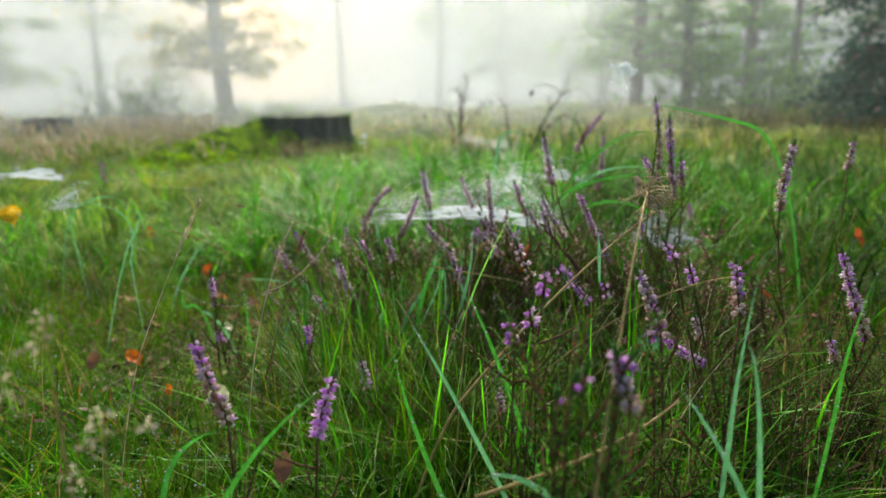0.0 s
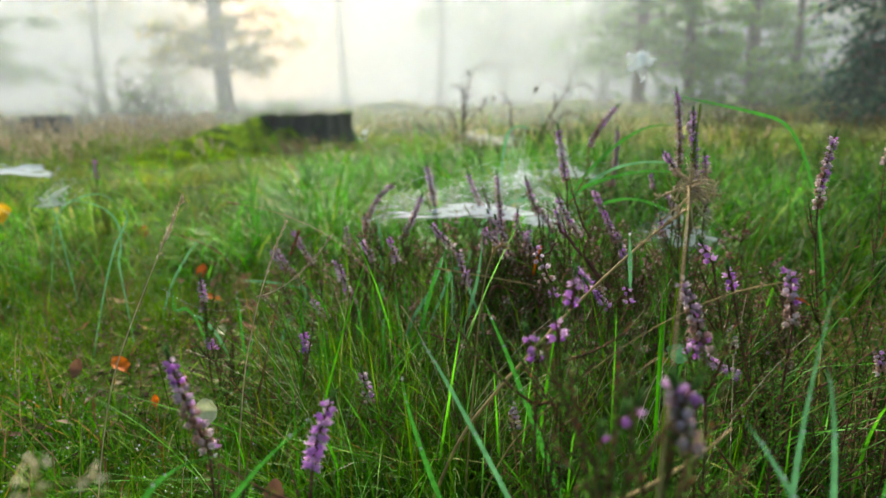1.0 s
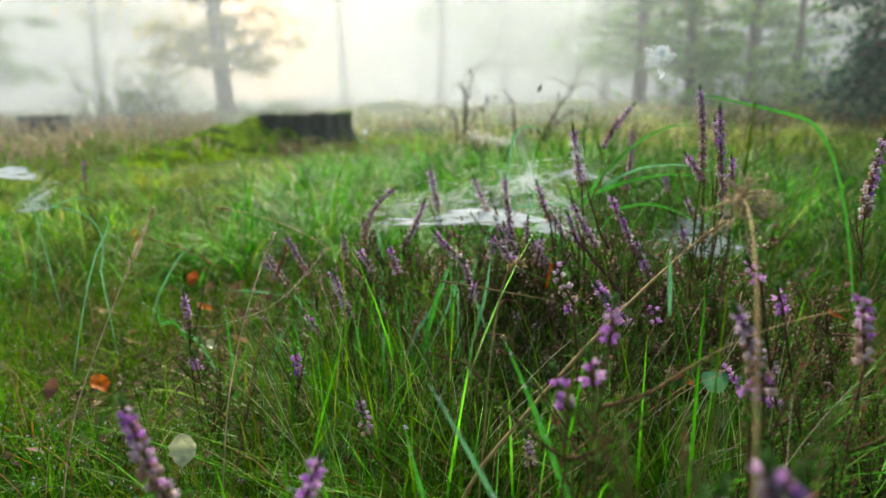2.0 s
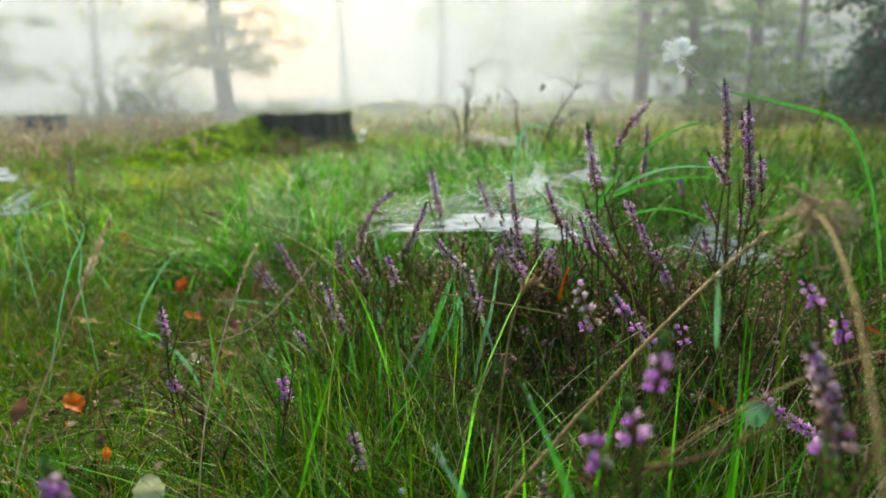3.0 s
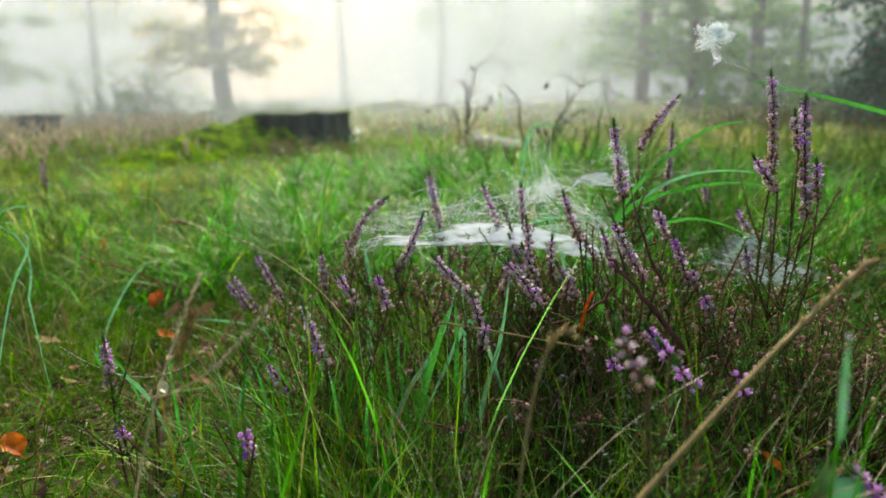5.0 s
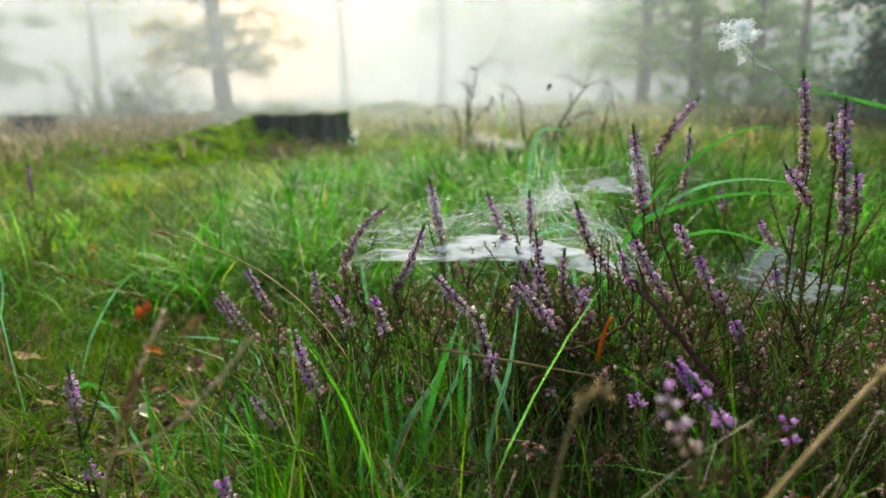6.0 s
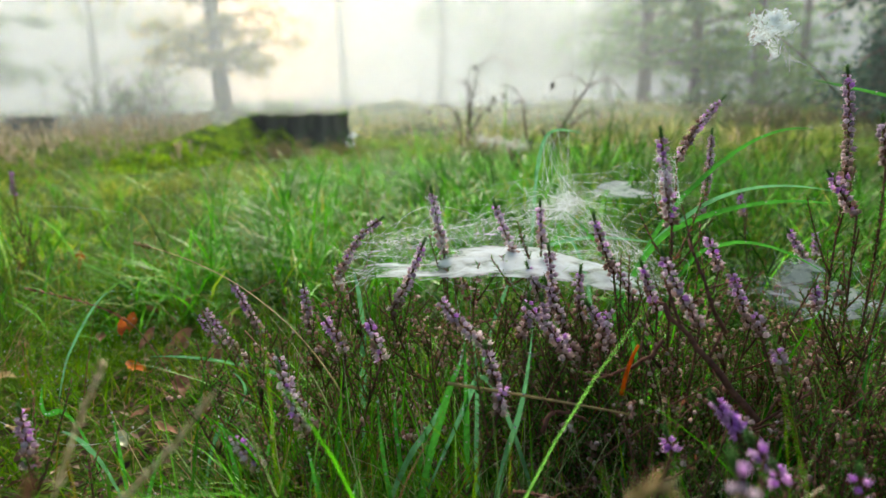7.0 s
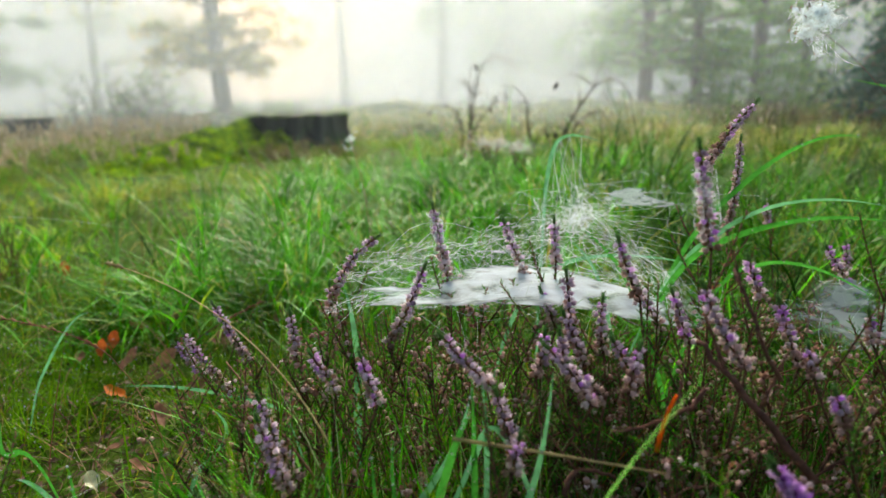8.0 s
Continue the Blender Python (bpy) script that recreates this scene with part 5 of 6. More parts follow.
heather((-0.215, 0.585), [
    ((-0.216, 0.573, 0.15), (-0.217, 0.573, 0.179), 0.3, 0.0),
    ((-0.213, 0.573, 0.114), (-0.215, 0.573, 0.126), 0.95, 0.0),
], 'small pink heather sprig on the moss', twigs=3, tall=0.08, spread=0.03)
heather((-0.16, 0.52), [
    ((-0.116, 0.52, 0.133), (-0.117, 0.52, 0.15), 0.7, 0.0),
], 'tiny heather sprig with a purple tip', twigs=3, tall=0.07, spread=0.03)
heather((0.21, 0.46), [
    ((0.198, 0.455, 0.141), (0.161, 0.455, 0.166), 0.9, 0.05),
], 'heather stem lying over with purple buds', twigs=4, tall=0.09, spread=0.04)
heather((0.225, 0.42), [
    ((0.151, 0.4, 0.237), (0.144, 0.4, 0.248), 0.8, 0.0),
    ((0.164, 0.4, 0.22), (0.16, 0.4, 0.233), 0.7, 0.0),
], 'heather sprig with purple buds beside a dry umbel', twigs=3, tall=0.11, spread=0.03, dense=0.6)
heather((0.075, 0.46), [
    ((0.064, 0.43, 0.217), (0.053, 0.43, 0.24), 0.12, 0.06),
    ((0.097, 0.5, 0.2), (0.093, 0.5, 0.205), 0.95, 0.0),
    ((0.106, 0.5, 0.187), (0.102, 0.5, 0.194), 0.95, 0.0),
    ((0.134, 0.5, 0.179), (0.131, 0.5, 0.192), 0.8, 0.0),
], 'dried heather sprig with pale seed buds', twigs=5, tall=0.11, spread=0.04, dense=0.5)
heather((0.14, 0.56), [
    ((0.117, 0.56, 0.173), (0.105, 0.56, 0.191), 0.9, 0.0),
    ((0.118, 0.56, 0.175), (0.106, 0.56, 0.188), 0.9, 0.0),
    ((0.132, 0.55, 0.158), (0.119, 0.55, 0.173), 0.8, 0.0),
], 'low heather with violet flowers at its tips', twigs=9, tall=0.1, spread=0.06)
heather((-0.06, 0.6), [
    ((0.012, 0.6, 0.162), (0.015, 0.6, 0.179), 0.4, 0.0),
    ((-0.113, 0.6, 0.131), (-0.128, 0.6, 0.151), 0.1, 0.0),
], 'low leafy heather with a few buds', twigs=5, tall=0.1, spread=0.07)
heather((0.05, 0.6), [
    ((0.088, 0.56, 0.165), (0.085, 0.56, 0.173), 0.7, 0.0),
], 'low leafy heather with brown stems', twigs=7, tall=0.11, spread=0.07)



def dead_twigs():
    """Crooked red-brown heather twigs under the bushes, with withered florets still on them."""
    wood, dry = Soup(), Soup()
    for i in range(96):
        x, y = random.uniform(-0.04, 0.36), random.uniform(0.55, 0.86)
        p = Vector((x, y, ground_z(x, y) - 0.003))
        w = random.uniform(0, 6.28)
        o = Vector((math.cos(w), math.sin(w) * 0.7, 0))
        rise, run = random.uniform(0.03, 0.125), random.uniform(0.02, 0.1)
        pts = bez(p, p + o * run * 0.2 + Vector((0, 0, rise * 0.9)), p + o * run + Vector((0, 0, rise)), 7)
        pts = [q + Vector((random.gauss(0, 0.0016), random.gauss(0, 0.0016), random.gauss(0, 0.0014))) for q in pts]
        thick = random.choice((0.0006, 0.0007, 0.0009, 0.0014))
        wood.tube(pts, thick, thick * 0.5, 5)
        for j in range(4):
            q = random.choice(pts[2:])
            e = Vector((random.gauss(0, 1), random.gauss(0, 1), random.uniform(-0.1, 1.2))).normalized() * random.uniform(0.012, 0.036)
            wood.tube(bez(q, q + e * 0.5 + Vector((0, 0, 0.003)), q + e, 4), thick * 0.55, thick * 0.3, 4)
            if random.random() < 0.55:
                for k in range(random.randint(5, 12)):
                    c = q + e * random.uniform(0.3, 1.0) + Vector((random.gauss(0, 0.0014), random.gauss(0, 0.0014), random.gauss(0, 0.0014)))
                    dry.bell(c, (random.gauss(0, 1), random.gauss(0, 1), random.gauss(-0.4, 0.6)), random.uniform(0.0019, 0.0032))
    tagged(new("dead_twigs", wood.mesh("dead_twigs", M_STEM)), "crooked red-brown heather twigs under the bushes", "twigs", kind="stuff")
    tagged(new("dry_florets", dry.mesh("dry_florets", M_BUD)), "withered pinkish heather florets on dead twigs", "heather", kind="stuff")


dead_twigs()


def dewy_stems():
    """Thin tan grass stems leaning through the heather, strung with dewdrops."""
    stems, drops = Soup(), Soup()
    for i in range(48):
        x, y = random.uniform(-0.02, 0.2), random.uniform(0.36, 0.5)
        if x < 0.1 and y < 0.42:
            continue
        p = Vector((x, y, ground_z(x, y) - 0.003))
        run, rise = random.gauss(0.05, 0.04), random.uniform(0.08, 0.17)
        pts = bez(p, p + Vector((run * 0.3, 0.0, rise * 0.75)), p + Vector((run, random.gauss(0, 0.02), rise)), 10)
        stems.tube(pts, 0.00032, 0.0002, 4)
        for k in range(random.randint(4, 11)):
            q = pts[random.randint(4, 9)].lerp(pts[random.randint(5, 10)], 0.5)
            drops.ball(q + Vector((0, -0.0003, -0.0005)), random.uniform(0.0003, 0.0007))
    tagged(new("dewy_stems", stems.mesh("dewy_stems", M_SEED)), "thin tan grass stems leaning through the heather", "grass", kind="stuff")
    tagged(new("dewdrops", drops.mesh("dewdrops", M_DEW)), "clear dewdrops strung on thin stems", "dew", kind="stuff")


dewy_stems()
panicle((-0.13, 0.21), (-0.121, 0.194, 0.271), [(-0.128, 0.192, 0.262), (-0.132, 0.189, 0.248)], 'dry grass with a loose pale beige seed head')
panicle((-0.115, 0.2), (-0.103, 0.188, 0.241), [(-0.09, 0.187, 0.238), (-0.106, 0.185, 0.233), (-0.113, 0.184, 0.222)], 'short dry grass with a loose pale beige seed head')

# broad blades
blade([(-0.081, 0.745, 0.103), (-0.079, 0.745, 0.165), (-0.085, 0.745, 0.206)], 0.0062, 'pale bluish grass blade beside the web', M_BLADE_PALE)
blade([(-0.033, 0.62, 0.131), (-0.015, 0.62, 0.161), (-0.005, 0.62, 0.193)], 0.004, 'wide wet green grass blade', M_BLADE_PALE)
blade([(-0.004, 0.62, 0.131), (-0.004, 0.62, 0.161), (-0.005, 0.62, 0.2)], 0.004, 'wide wet green grass blade')
blade([(0.002, 0.62, 0.131), (0.002, 0.62, 0.164), (0.0, 0.62, 0.196)], 0.004, 'wide wet green grass blade', M_BLADE_PALE)
blade([(0.018, 0.6, 0.145), (0.025, 0.6, 0.173), (0.029, 0.6, 0.211)], 0.0038, 'wide wet green grass blade', M_BLADE_PALE)
blade([(-0.021, 0.6, 0.148), (-0.011, 0.6, 0.182), (-0.005, 0.6, 0.191)], 0.0045, 'wide wet green grass blade')
blade([(0.166, 0.76, 0.258), (0.209, 0.76, 0.291), (0.248, 0.76, 0.295)], 0.0042, 'wide wet green grass blade')
blade([(0.153, 0.75, 0.233), (0.201, 0.75, 0.256), (0.265, 0.75, 0.252)], 0.0042, 'wide wet green grass blade', M_BLADE_PALE)
blade([(0.149, 0.73, 0.235), (0.202, 0.73, 0.249), (0.256, 0.73, 0.246)], 0.005, 'wide wet green grass blade')
blade([(0.184, 0.75, 0.215), (0.22, 0.75, 0.213), (0.267, 0.75, 0.189)], 0.0035, 'wide wet green grass blade')
blade([(0.065, 0.8, 0.203), (0.11, 0.8, 0.21), (0.176, 0.8, 0.2)], 0.0042, 'wide wet green grass blade', M_BLADE_PALE)
blade([(0.11, 0.74, 0.177), (0.094, 0.74, 0.215), (0.068, 0.74, 0.243)], 0.0042, 'wide wet green grass blade')
blade([(0.095, 0.76, 0.145), (0.085, 0.76, 0.202), (0.061, 0.76, 0.233)], 0.0034, 'wide wet green grass blade', M_BLADE_PALE)
blade([(-0.302, 0.72, 0.102), (-0.312, 0.72, 0.102), (-0.309, 0.72, 0.123)], 0.005, 'wide wet green grass blade')
blade([(-0.253, 0.68, 0.089), (-0.264, 0.68, 0.103), (-0.274, 0.68, 0.108)], 0.005, 'wide wet green grass blade', M_BLADE_PALE)
blade([(-0.182, 0.72, 0.089), (-0.162, 0.72, 0.114), (-0.172, 0.72, 0.134)], 0.004, 'wide wet green grass blade', M_BLADE_PALE)
blade([(-0.157, 0.8, 0.092), (-0.218, 0.8, 0.107), (-0.27, 0.8, 0.11)], 0.004, 'wide wet green grass blade', M_BLADE_PALE)
blade([(-0.369, 0.85, 0.097), (-0.34, 0.85, 0.14), (-0.321, 0.85, 0.153)], 0.0026, 'wide wet green grass blade', M_BLADE_PALE)
blade([(-0.355, 0.7, 0.185), (-0.341, 0.7, 0.211), (-0.348, 0.7, 0.22)], 0.0024, 'wide wet green grass blade', M_BLADE_PALE)
blade([(0.096, 0.37, 0.231), (0.095, 0.37, 0.248), (0.094, 0.37, 0.26)], 0.0024, 'short pale blade hanging from a dry straw', M_BLADE_PALE, root=False)
blade([(0.36, 0.77, 0.303), (0.3, 0.76, 0.317), (0.229, 0.75, 0.331)], 0.0042, 'long thin green blade bent under a tuft of silk')
blade([(-0.384, 0.75, 0.15), (-0.386, 0.75, 0.206), (-0.449, 0.75, 0.22)], 0.0024, 'wide wet green grass blade', M_BLADE_PALE)
blade([(-0.096, 0.26, 0.163), (-0.077, 0.265, 0.189), (-0.052, 0.275, 0.21)], 0.003, 'wide wet green grass blade')
blade([(-0.13, 0.27, 0.157), (-0.121, 0.28, 0.177), (-0.096, 0.29, 0.183)], 0.0035, 'wide wet green grass blade')
blade([(0.038, 0.3, 0.128), (0.008, 0.3, 0.193), (-0.013, 0.31, 0.228)], 0.0028, 'wide wet green grass blade', M_BLADE_PALE)
blade([(0.052, 0.33, 0.143), (0.033, 0.335, 0.196), (0.017, 0.34, 0.234)], 0.0036, 'wide wet green grass blade')
blade([(0.133, 0.24, 0.168), (0.116, 0.24, 0.2), (0.101, 0.245, 0.223)], 0.0028, 'wide wet green grass blade', M_BLADE_PALE)
blade([(0.13, 0.26, 0.191), (0.131, 0.26, 0.223), (0.135, 0.26, 0.268)], 0.0026, 'wide wet green grass blade', M_BLADE_PALE)
blade([(0.14, 0.25, 0.175), (0.135, 0.25, 0.218), (0.129, 0.25, 0.24)], 0.0028, 'wide wet green grass blade', M_BLADE_PALE)
blade([(0.221, 0.33, 0.17), (0.224, 0.33, 0.21), (0.24, 0.34, 0.248)], 0.003, 'wide wet green grass blade')
blade([(0.004, 0.31, 0.121), (-0.014, 0.32, 0.167), (-0.022, 0.32, 0.203)], 0.0034, 'wide wet green grass blade')
blade([(0.049, 0.23, 0.181), (0.035, 0.24, 0.185), (0.022, 0.25, 0.18)], 0.004, 'wide wet green grass blade', M_BLADE_PALE)
blade([(-0.537, 0.9, 0.096), (-0.544, 0.9, 0.164), (-0.55, 0.9, 0.205)], 0.0024, 'wide wet green grass blade', M_BLADE_PALE)
blade([(-0.548, 0.95, 0.189), (-0.495, 0.95, 0.193), (-0.466, 0.93, 0.14)], 0.0024, 'wide wet green grass blade', M_BLADE_PALE)
blade([(-0.0, 0.62, 0.169), (-0.009, 0.62, 0.146), (-0.03, 0.61, 0.101)], 0.004, 'wide wet green grass blade', M_BLADE_PALE)
blade([(-0.052, 0.56, 0.055), (-0.058, 0.56, 0.115), (-0.056, 0.56, 0.151)], 0.0036, 'narrow wet grass blade in the heather')
blade([(-0.06, 0.572, 0.028), (-0.049, 0.572, 0.091), (-0.045, 0.572, 0.129)], 0.0036, 'narrow wet grass blade in the heather')
blade([(-0.073, 0.584, 0.052), (-0.079, 0.584, 0.115), (-0.084, 0.584, 0.153)], 0.0036, 'narrow wet grass blade in the heather')
blade([(-0.122, 0.596, 0.03), (-0.109, 0.596, 0.095), (-0.099, 0.596, 0.135)], 0.0036, 'narrow wet grass blade in the heather')
blade([(-0.041, 0.608, 0.065), (-0.049, 0.608, 0.129), (-0.051, 0.608, 0.169)], 0.0036, 'narrow wet grass blade in the heather')
blade([(-0.038, 0.62, 0.038), (-0.027, 0.62, 0.105), (-0.028, 0.62, 0.147)], 0.0036, 'narrow wet grass blade in the heather')
blade([(0.102, 0.632, 0.02), (0.089, 0.632, 0.089), (0.088, 0.632, 0.132)], 0.0036, 'narrow wet grass blade in the heather')
blade([(-0.095, 0.644, 0.044), (-0.082, 0.644, 0.113), (-0.077, 0.644, 0.156)], 0.0036, 'narrow wet grass blade in the heather')
blade([(-0.037, 0.63, 0.081), (-0.044, 0.63, 0.132), (-0.043, 0.63, 0.162)], 0.0034, 'narrow wet grass blade in the heather')
blade([(-0.136, 0.64, 0.058), (-0.124, 0.64, 0.111), (-0.116, 0.64, 0.143)], 0.0034, 'narrow wet grass blade in the heather')
blade([(-0.143, 0.65, 0.042), (-0.147, 0.65, 0.097), (-0.154, 0.65, 0.13)], 0.0034, 'narrow wet grass blade in the heather')
blade([(-0.041, 0.66, 0.047), (-0.031, 0.66, 0.104), (-0.02, 0.66, 0.136)], 0.0034, 'narrow wet grass blade in the heather')
blade([(0.267, 0.67, 0.071), (0.251, 0.67, 0.127), (0.242, 0.67, 0.159)], 0.0034, 'narrow wet grass blade in the heather')
blade([(0.196, 0.63, 0.073), (0.198, 0.63, 0.124), (0.194, 0.63, 0.154)], 0.0034, 'narrow wet grass blade in the heather')
blade([(-0.088, 0.64, 0.028), (-0.093, 0.64, 0.083), (-0.092, 0.64, 0.115)], 0.0034, 'narrow wet grass blade in the heather')
blade([(0.231, 0.65, 0.109), (0.232, 0.65, 0.16), (0.233, 0.65, 0.19)], 0.0034, 'narrow wet grass blade in the heather')
blade([(0.181, 0.66, -0.002), (0.167, 0.66, 0.056), (0.154, 0.66, 0.091)], 0.0034, 'narrow wet grass blade in the heather')
blade([(-0.231, 0.67, 0.007), (-0.215, 0.67, 0.067), (-0.2, 0.67, 0.102)], 0.0034, 'narrow wet grass blade in the heather')
blade([(-0.204, 0.63, 0.065), (-0.206, 0.63, 0.117), (-0.207, 0.63, 0.148)], 0.0034, 'narrow wet grass blade in the heather')
blade([(0.096, 0.64, 0.001), (0.102, 0.64, 0.058), (0.1, 0.64, 0.091)], 0.0034, 'narrow wet grass blade in the heather')

# dry stalks
straw([(0.0198, 0.1232, 0.045), (0.0676, 0.226, 0.2317), (0.116, 0.353, 0.288)], 0.0006, 'dry straw stalk carrying a withered umbel', 0.0)
straw([(0.017, 0.39, 0.149), (0.087, 0.42, 0.215), (0.154, 0.455, 0.258)], 0.0012, 'thick dry straw leaning through the heather', 0.05)
straw([(0.014, 0.415, 0.145), (0.021, 0.417, 0.219), (0.031, 0.418, 0.243)], 0.0007, 'thin dry straw with a bent tip', 0.03)
straw([(-0.071, 0.62, 0.162), (-0.147, 0.7, 0.199), (-0.268, 0.8, 0.209)], 0.0005, 'long dry grass awn with dew', 0.02)
straw([(-0.272, 0.8, 0.126), (-0.287, 0.78, 0.158), (-0.335, 0.76, 0.183)], 0.0005, 'brown grass seed head bent flat', 0.07, mat=M_BROWN)
straw([(-0.192, 0.391, 0.189), (-0.176, 0.401, 0.229), (-0.156, 0.412, 0.274)], 0.0004, 'thin grass stalk with a tan seed head', 0.036, mat=M_SEED, grain=0.9)
straw([(-0.136, 0.449, 0.171), (-0.127, 0.459, 0.208), (-0.111, 0.469, 0.25)], 0.0005, 'thin tan grass stalk with a seed head', 0.036, mat=M_SEED, grain=0.75)
straw([(-0.132, 0.457, 0.2), (-0.106, 0.46, 0.212), (-0.081, 0.467, 0.239)], 0.0005, 'side shoot of dry grass with small seeds', 0.036, mat=M_SEED, grain=0.75, root=False)
straw([(-0.125, 0.40, 0.12), (-0.102, 0.40, 0.21), (-0.086, 0.40, 0.256)], 0.0004, 'thin grass stalk with a brown seed head', 0.03, mat=M_BROWN, grain=0.7)
straw([(-0.28, 0.78, 0.08), (-0.235, 0.80, 0.13), (-0.17, 0.84, 0.165)], 0.0004, 'thin grass stalk with a brown seed head', 0.03, mat=M_BROWN, grain=0.7)
straw([(0.042, 0.36, 0.156), (0.107, 0.36, 0.213), (0.171, 0.36, 0.237)], 0.0005, 'thin dry straw across the heather', 0.0)
straw([(0.017, 0.24, 0.177), (0.073, 0.26, 0.186), (0.114, 0.28, 0.2)], 0.0009, 'thin dry straw across the heather', 0.0)
straw([(-0.014, 0.6, 0.18), (0.025, 0.6, 0.173), (0.08, 0.6, 0.162)], 0.001, 'pale straw lying between heather stems', 0.0)
straw([(-0.09, 0.66, 0.12), (-0.128, 0.7, 0.14), (-0.165, 0.74, 0.156)], 0.0008, 'thin orange-brown grass stem', 0.0, mat=M_BROWN)
straw([(0.075, 0.6, 0.173), (0.078, 0.6, 0.189), (0.082, 0.6, 0.2)], 0.0012, 'short orange dead grass stem caught in the heather', 0.0, mat=M_ORANGE, root=False)
straw([(-0.548, 2.2, 0.106), (-0.609, 2.2, 0.173), (-0.63, 2.2, 0.206)], 0.003, 'dry straw before the stump', 0.0)

straw([(0.115, 0.362, 0.12), (0.119, 0.366, 0.23), (0.125, 0.37, 0.324)], 0.0006, 'yellow-green flowering grass spike beside a dry umbel', 0.055, mat=M_MOSS_BRIGHT, grain=0.6)

# umbel
umbel((0.117, 0.353, 0.292), 0.020)
silk_tuft((0.203, 0.747, 0.36), 0.042)
silk_wrap((-0.025, 0.743, 0.254), (-0.018, 0.743, 0.216), 0.005)
silk_wrap((0.102, 0.643, 0.291), (0.108, 0.643, 0.258), 0.006)
silk_stalk((-0.184, 1.42, 0.254), (-0.158, 1.42, 0.099))
stalk_leaf((0.155, 0.45, 0.161), (0.152, 0.45, 0.085))

# leaves on the ground
fallen_leaf((-0.337, 0.64, 0.069), 0.0215, 0.0172, 60, 35, M_ORANGE, 'bright orange autumn leaf caught in grass')
fallen_leaf((-0.338, 0.9, 0.055), 0.0256, 0.0128, 70, 15, M_ORANGE, 'bright orange autumn leaf caught in grass')
fallen_leaf((-0.255, 0.90, 0.062), 0.045, 0.026, -35, 40, M_BROWN, 'curled brown dead leaf in the grass')
fallen_leaf((-0.389, 1.0, 0.069), 0.0224, 0.0134, 0, 60, M_RUST, 'red-brown autumn leaf standing in grass')
fallen_leaf((-0.268, 0.74, 0.067), 0.0167, 0.01, 40, 25, M_LEAFGREEN, 'pale green fallen leaf')
fallen_leaf((-0.244, 0.76, 0.064), 0.0219, 0.0131, 80, 20, M_BROWN, 'brown leaf litter on moss')
fallen_leaf((-0.218, 0.78, 0.065), 0.0192, 0.0115, 20, 30, M_BROWN, 'brown leaf litter on moss')
fallen_leaf((-0.282, 0.8, 0.058), 0.0201, 0.0121, -60, 20, M_BROWN, 'brown leaf litter on moss')
fallen_leaf((-0.09, 0.33, 0.134), 0.0179, 0.0107, 10, 50, M_BROWN, 'folded brown dead leaf')
fallen_leaf((-0.369, 0.62, 0.074), 0.0219, 0.0131, 0, 50, M_BROWN, 'brown dead leaf in the moss')
fallen_leaf((0.327, 0.62, 0.14), 0.0197, 0.0118, 80, 30, M_RUST, 'small rusty autumn leaf')
fallen_leaf((0.491, 0.75, 0.171), 0.0239, 0.0191, 30, 60, M_RUST, 'rusty autumn leaf in tall grass')
fallen_leaf((-0.841, 1.2, 0.126), 0.0426, 0.0383, 30, 50, M_YELLOW, 'yellow autumn leaf in grass')
fallen_leaf((-0.373, 0.95, 0.081), 0.0185, 0.0111, 0, 60, M_RUST, 'small red-orange leaf in grass')
fallen_leaf((-0.16, 0.42, 0.133), 0.0187, 0.015, 30, 50, M_LEAFGREEN, 'pale yellow-green leaf in the moss')
fallen_leaf((-0.276, 0.62, 0.008), 0.0308, 0.0185, 60, 20, M_LEAFGREEN, 'pale green fallen leaf')
fallen_leaf((0.178, 0.55, 0.111), 0.0139, 0.0111, 50, 30, M_ORANGE, 'orange-brown leaf under the heather')
fallen_leaf((-0.312, 0.95, 0.058), 0.0445, 0.0267, -30, 40, M_BROWN, 'curled brown dead leaf in the grass')
fallen_leaf((-0.37, 1.1, 0.05), 0.042, 0.0252, -60, 40, M_BROWN, 'grey-brown dead leaf in the grass')
fallen_leaf((-0.625, 1.3, 0.068), 0.0297, 0.0178, 10, 60, M_RUST, 'red-brown autumn leaf in grass')
fallen_leaf((-0.258, 0.55, 0.076), 0.0107, 0.0064, 10, 60, M_ORANGE, 'small orange leaf fragment')
for x, y, ln, az, tilt, mat in (
    (-0.357, 0.971, 0.030, 333, 38, M_BROWN),
    (-0.422, 0.988, 0.019, 26, 15, M_BROWN),
    (-0.282, 1.034, 0.022, 52, 20, M_BROWN),
    (-0.389, 0.804, 0.018, 199, 15, M_BROWN),
    (-0.212, 0.909, 0.017, 0, 5, M_BROWN),
    (-0.402, 1.080, 0.017, 85, 23, M_BROWN),
    (-0.458, 0.870, 0.028, 104, 16, M_STRAW),
    (-0.229, 1.083, 0.022, 11, 28, M_BROWN),
    (-0.220, 0.673, 0.015, 154, 5, M_STRAW),
    (-0.373, 0.769, 0.020, 156, 35, M_STRAW),
    (-0.265, 0.841, 0.028, 29, 21, M_BROWN),
    (-0.455, 0.779, 0.022, 281, 31, M_BROWN),
    (-0.283, 1.021, 0.023, 92, 17, M_BROWN),
    (-0.397, 1.065, 0.033, 176, 37, M_BROWN),
):
    fallen_leaf((x, y, ground_z(x, y) + 0.022), ln, ln * 0.55, az, tilt, mat, 'small dead leaf lying in moss and grass litter')
silk_line([(-0.276, 0.62, 0.157), (-0.226, 0.62, 0.134), (-0.185, 0.63, 0.144)], 'slack dewy silk thread between grass stems')
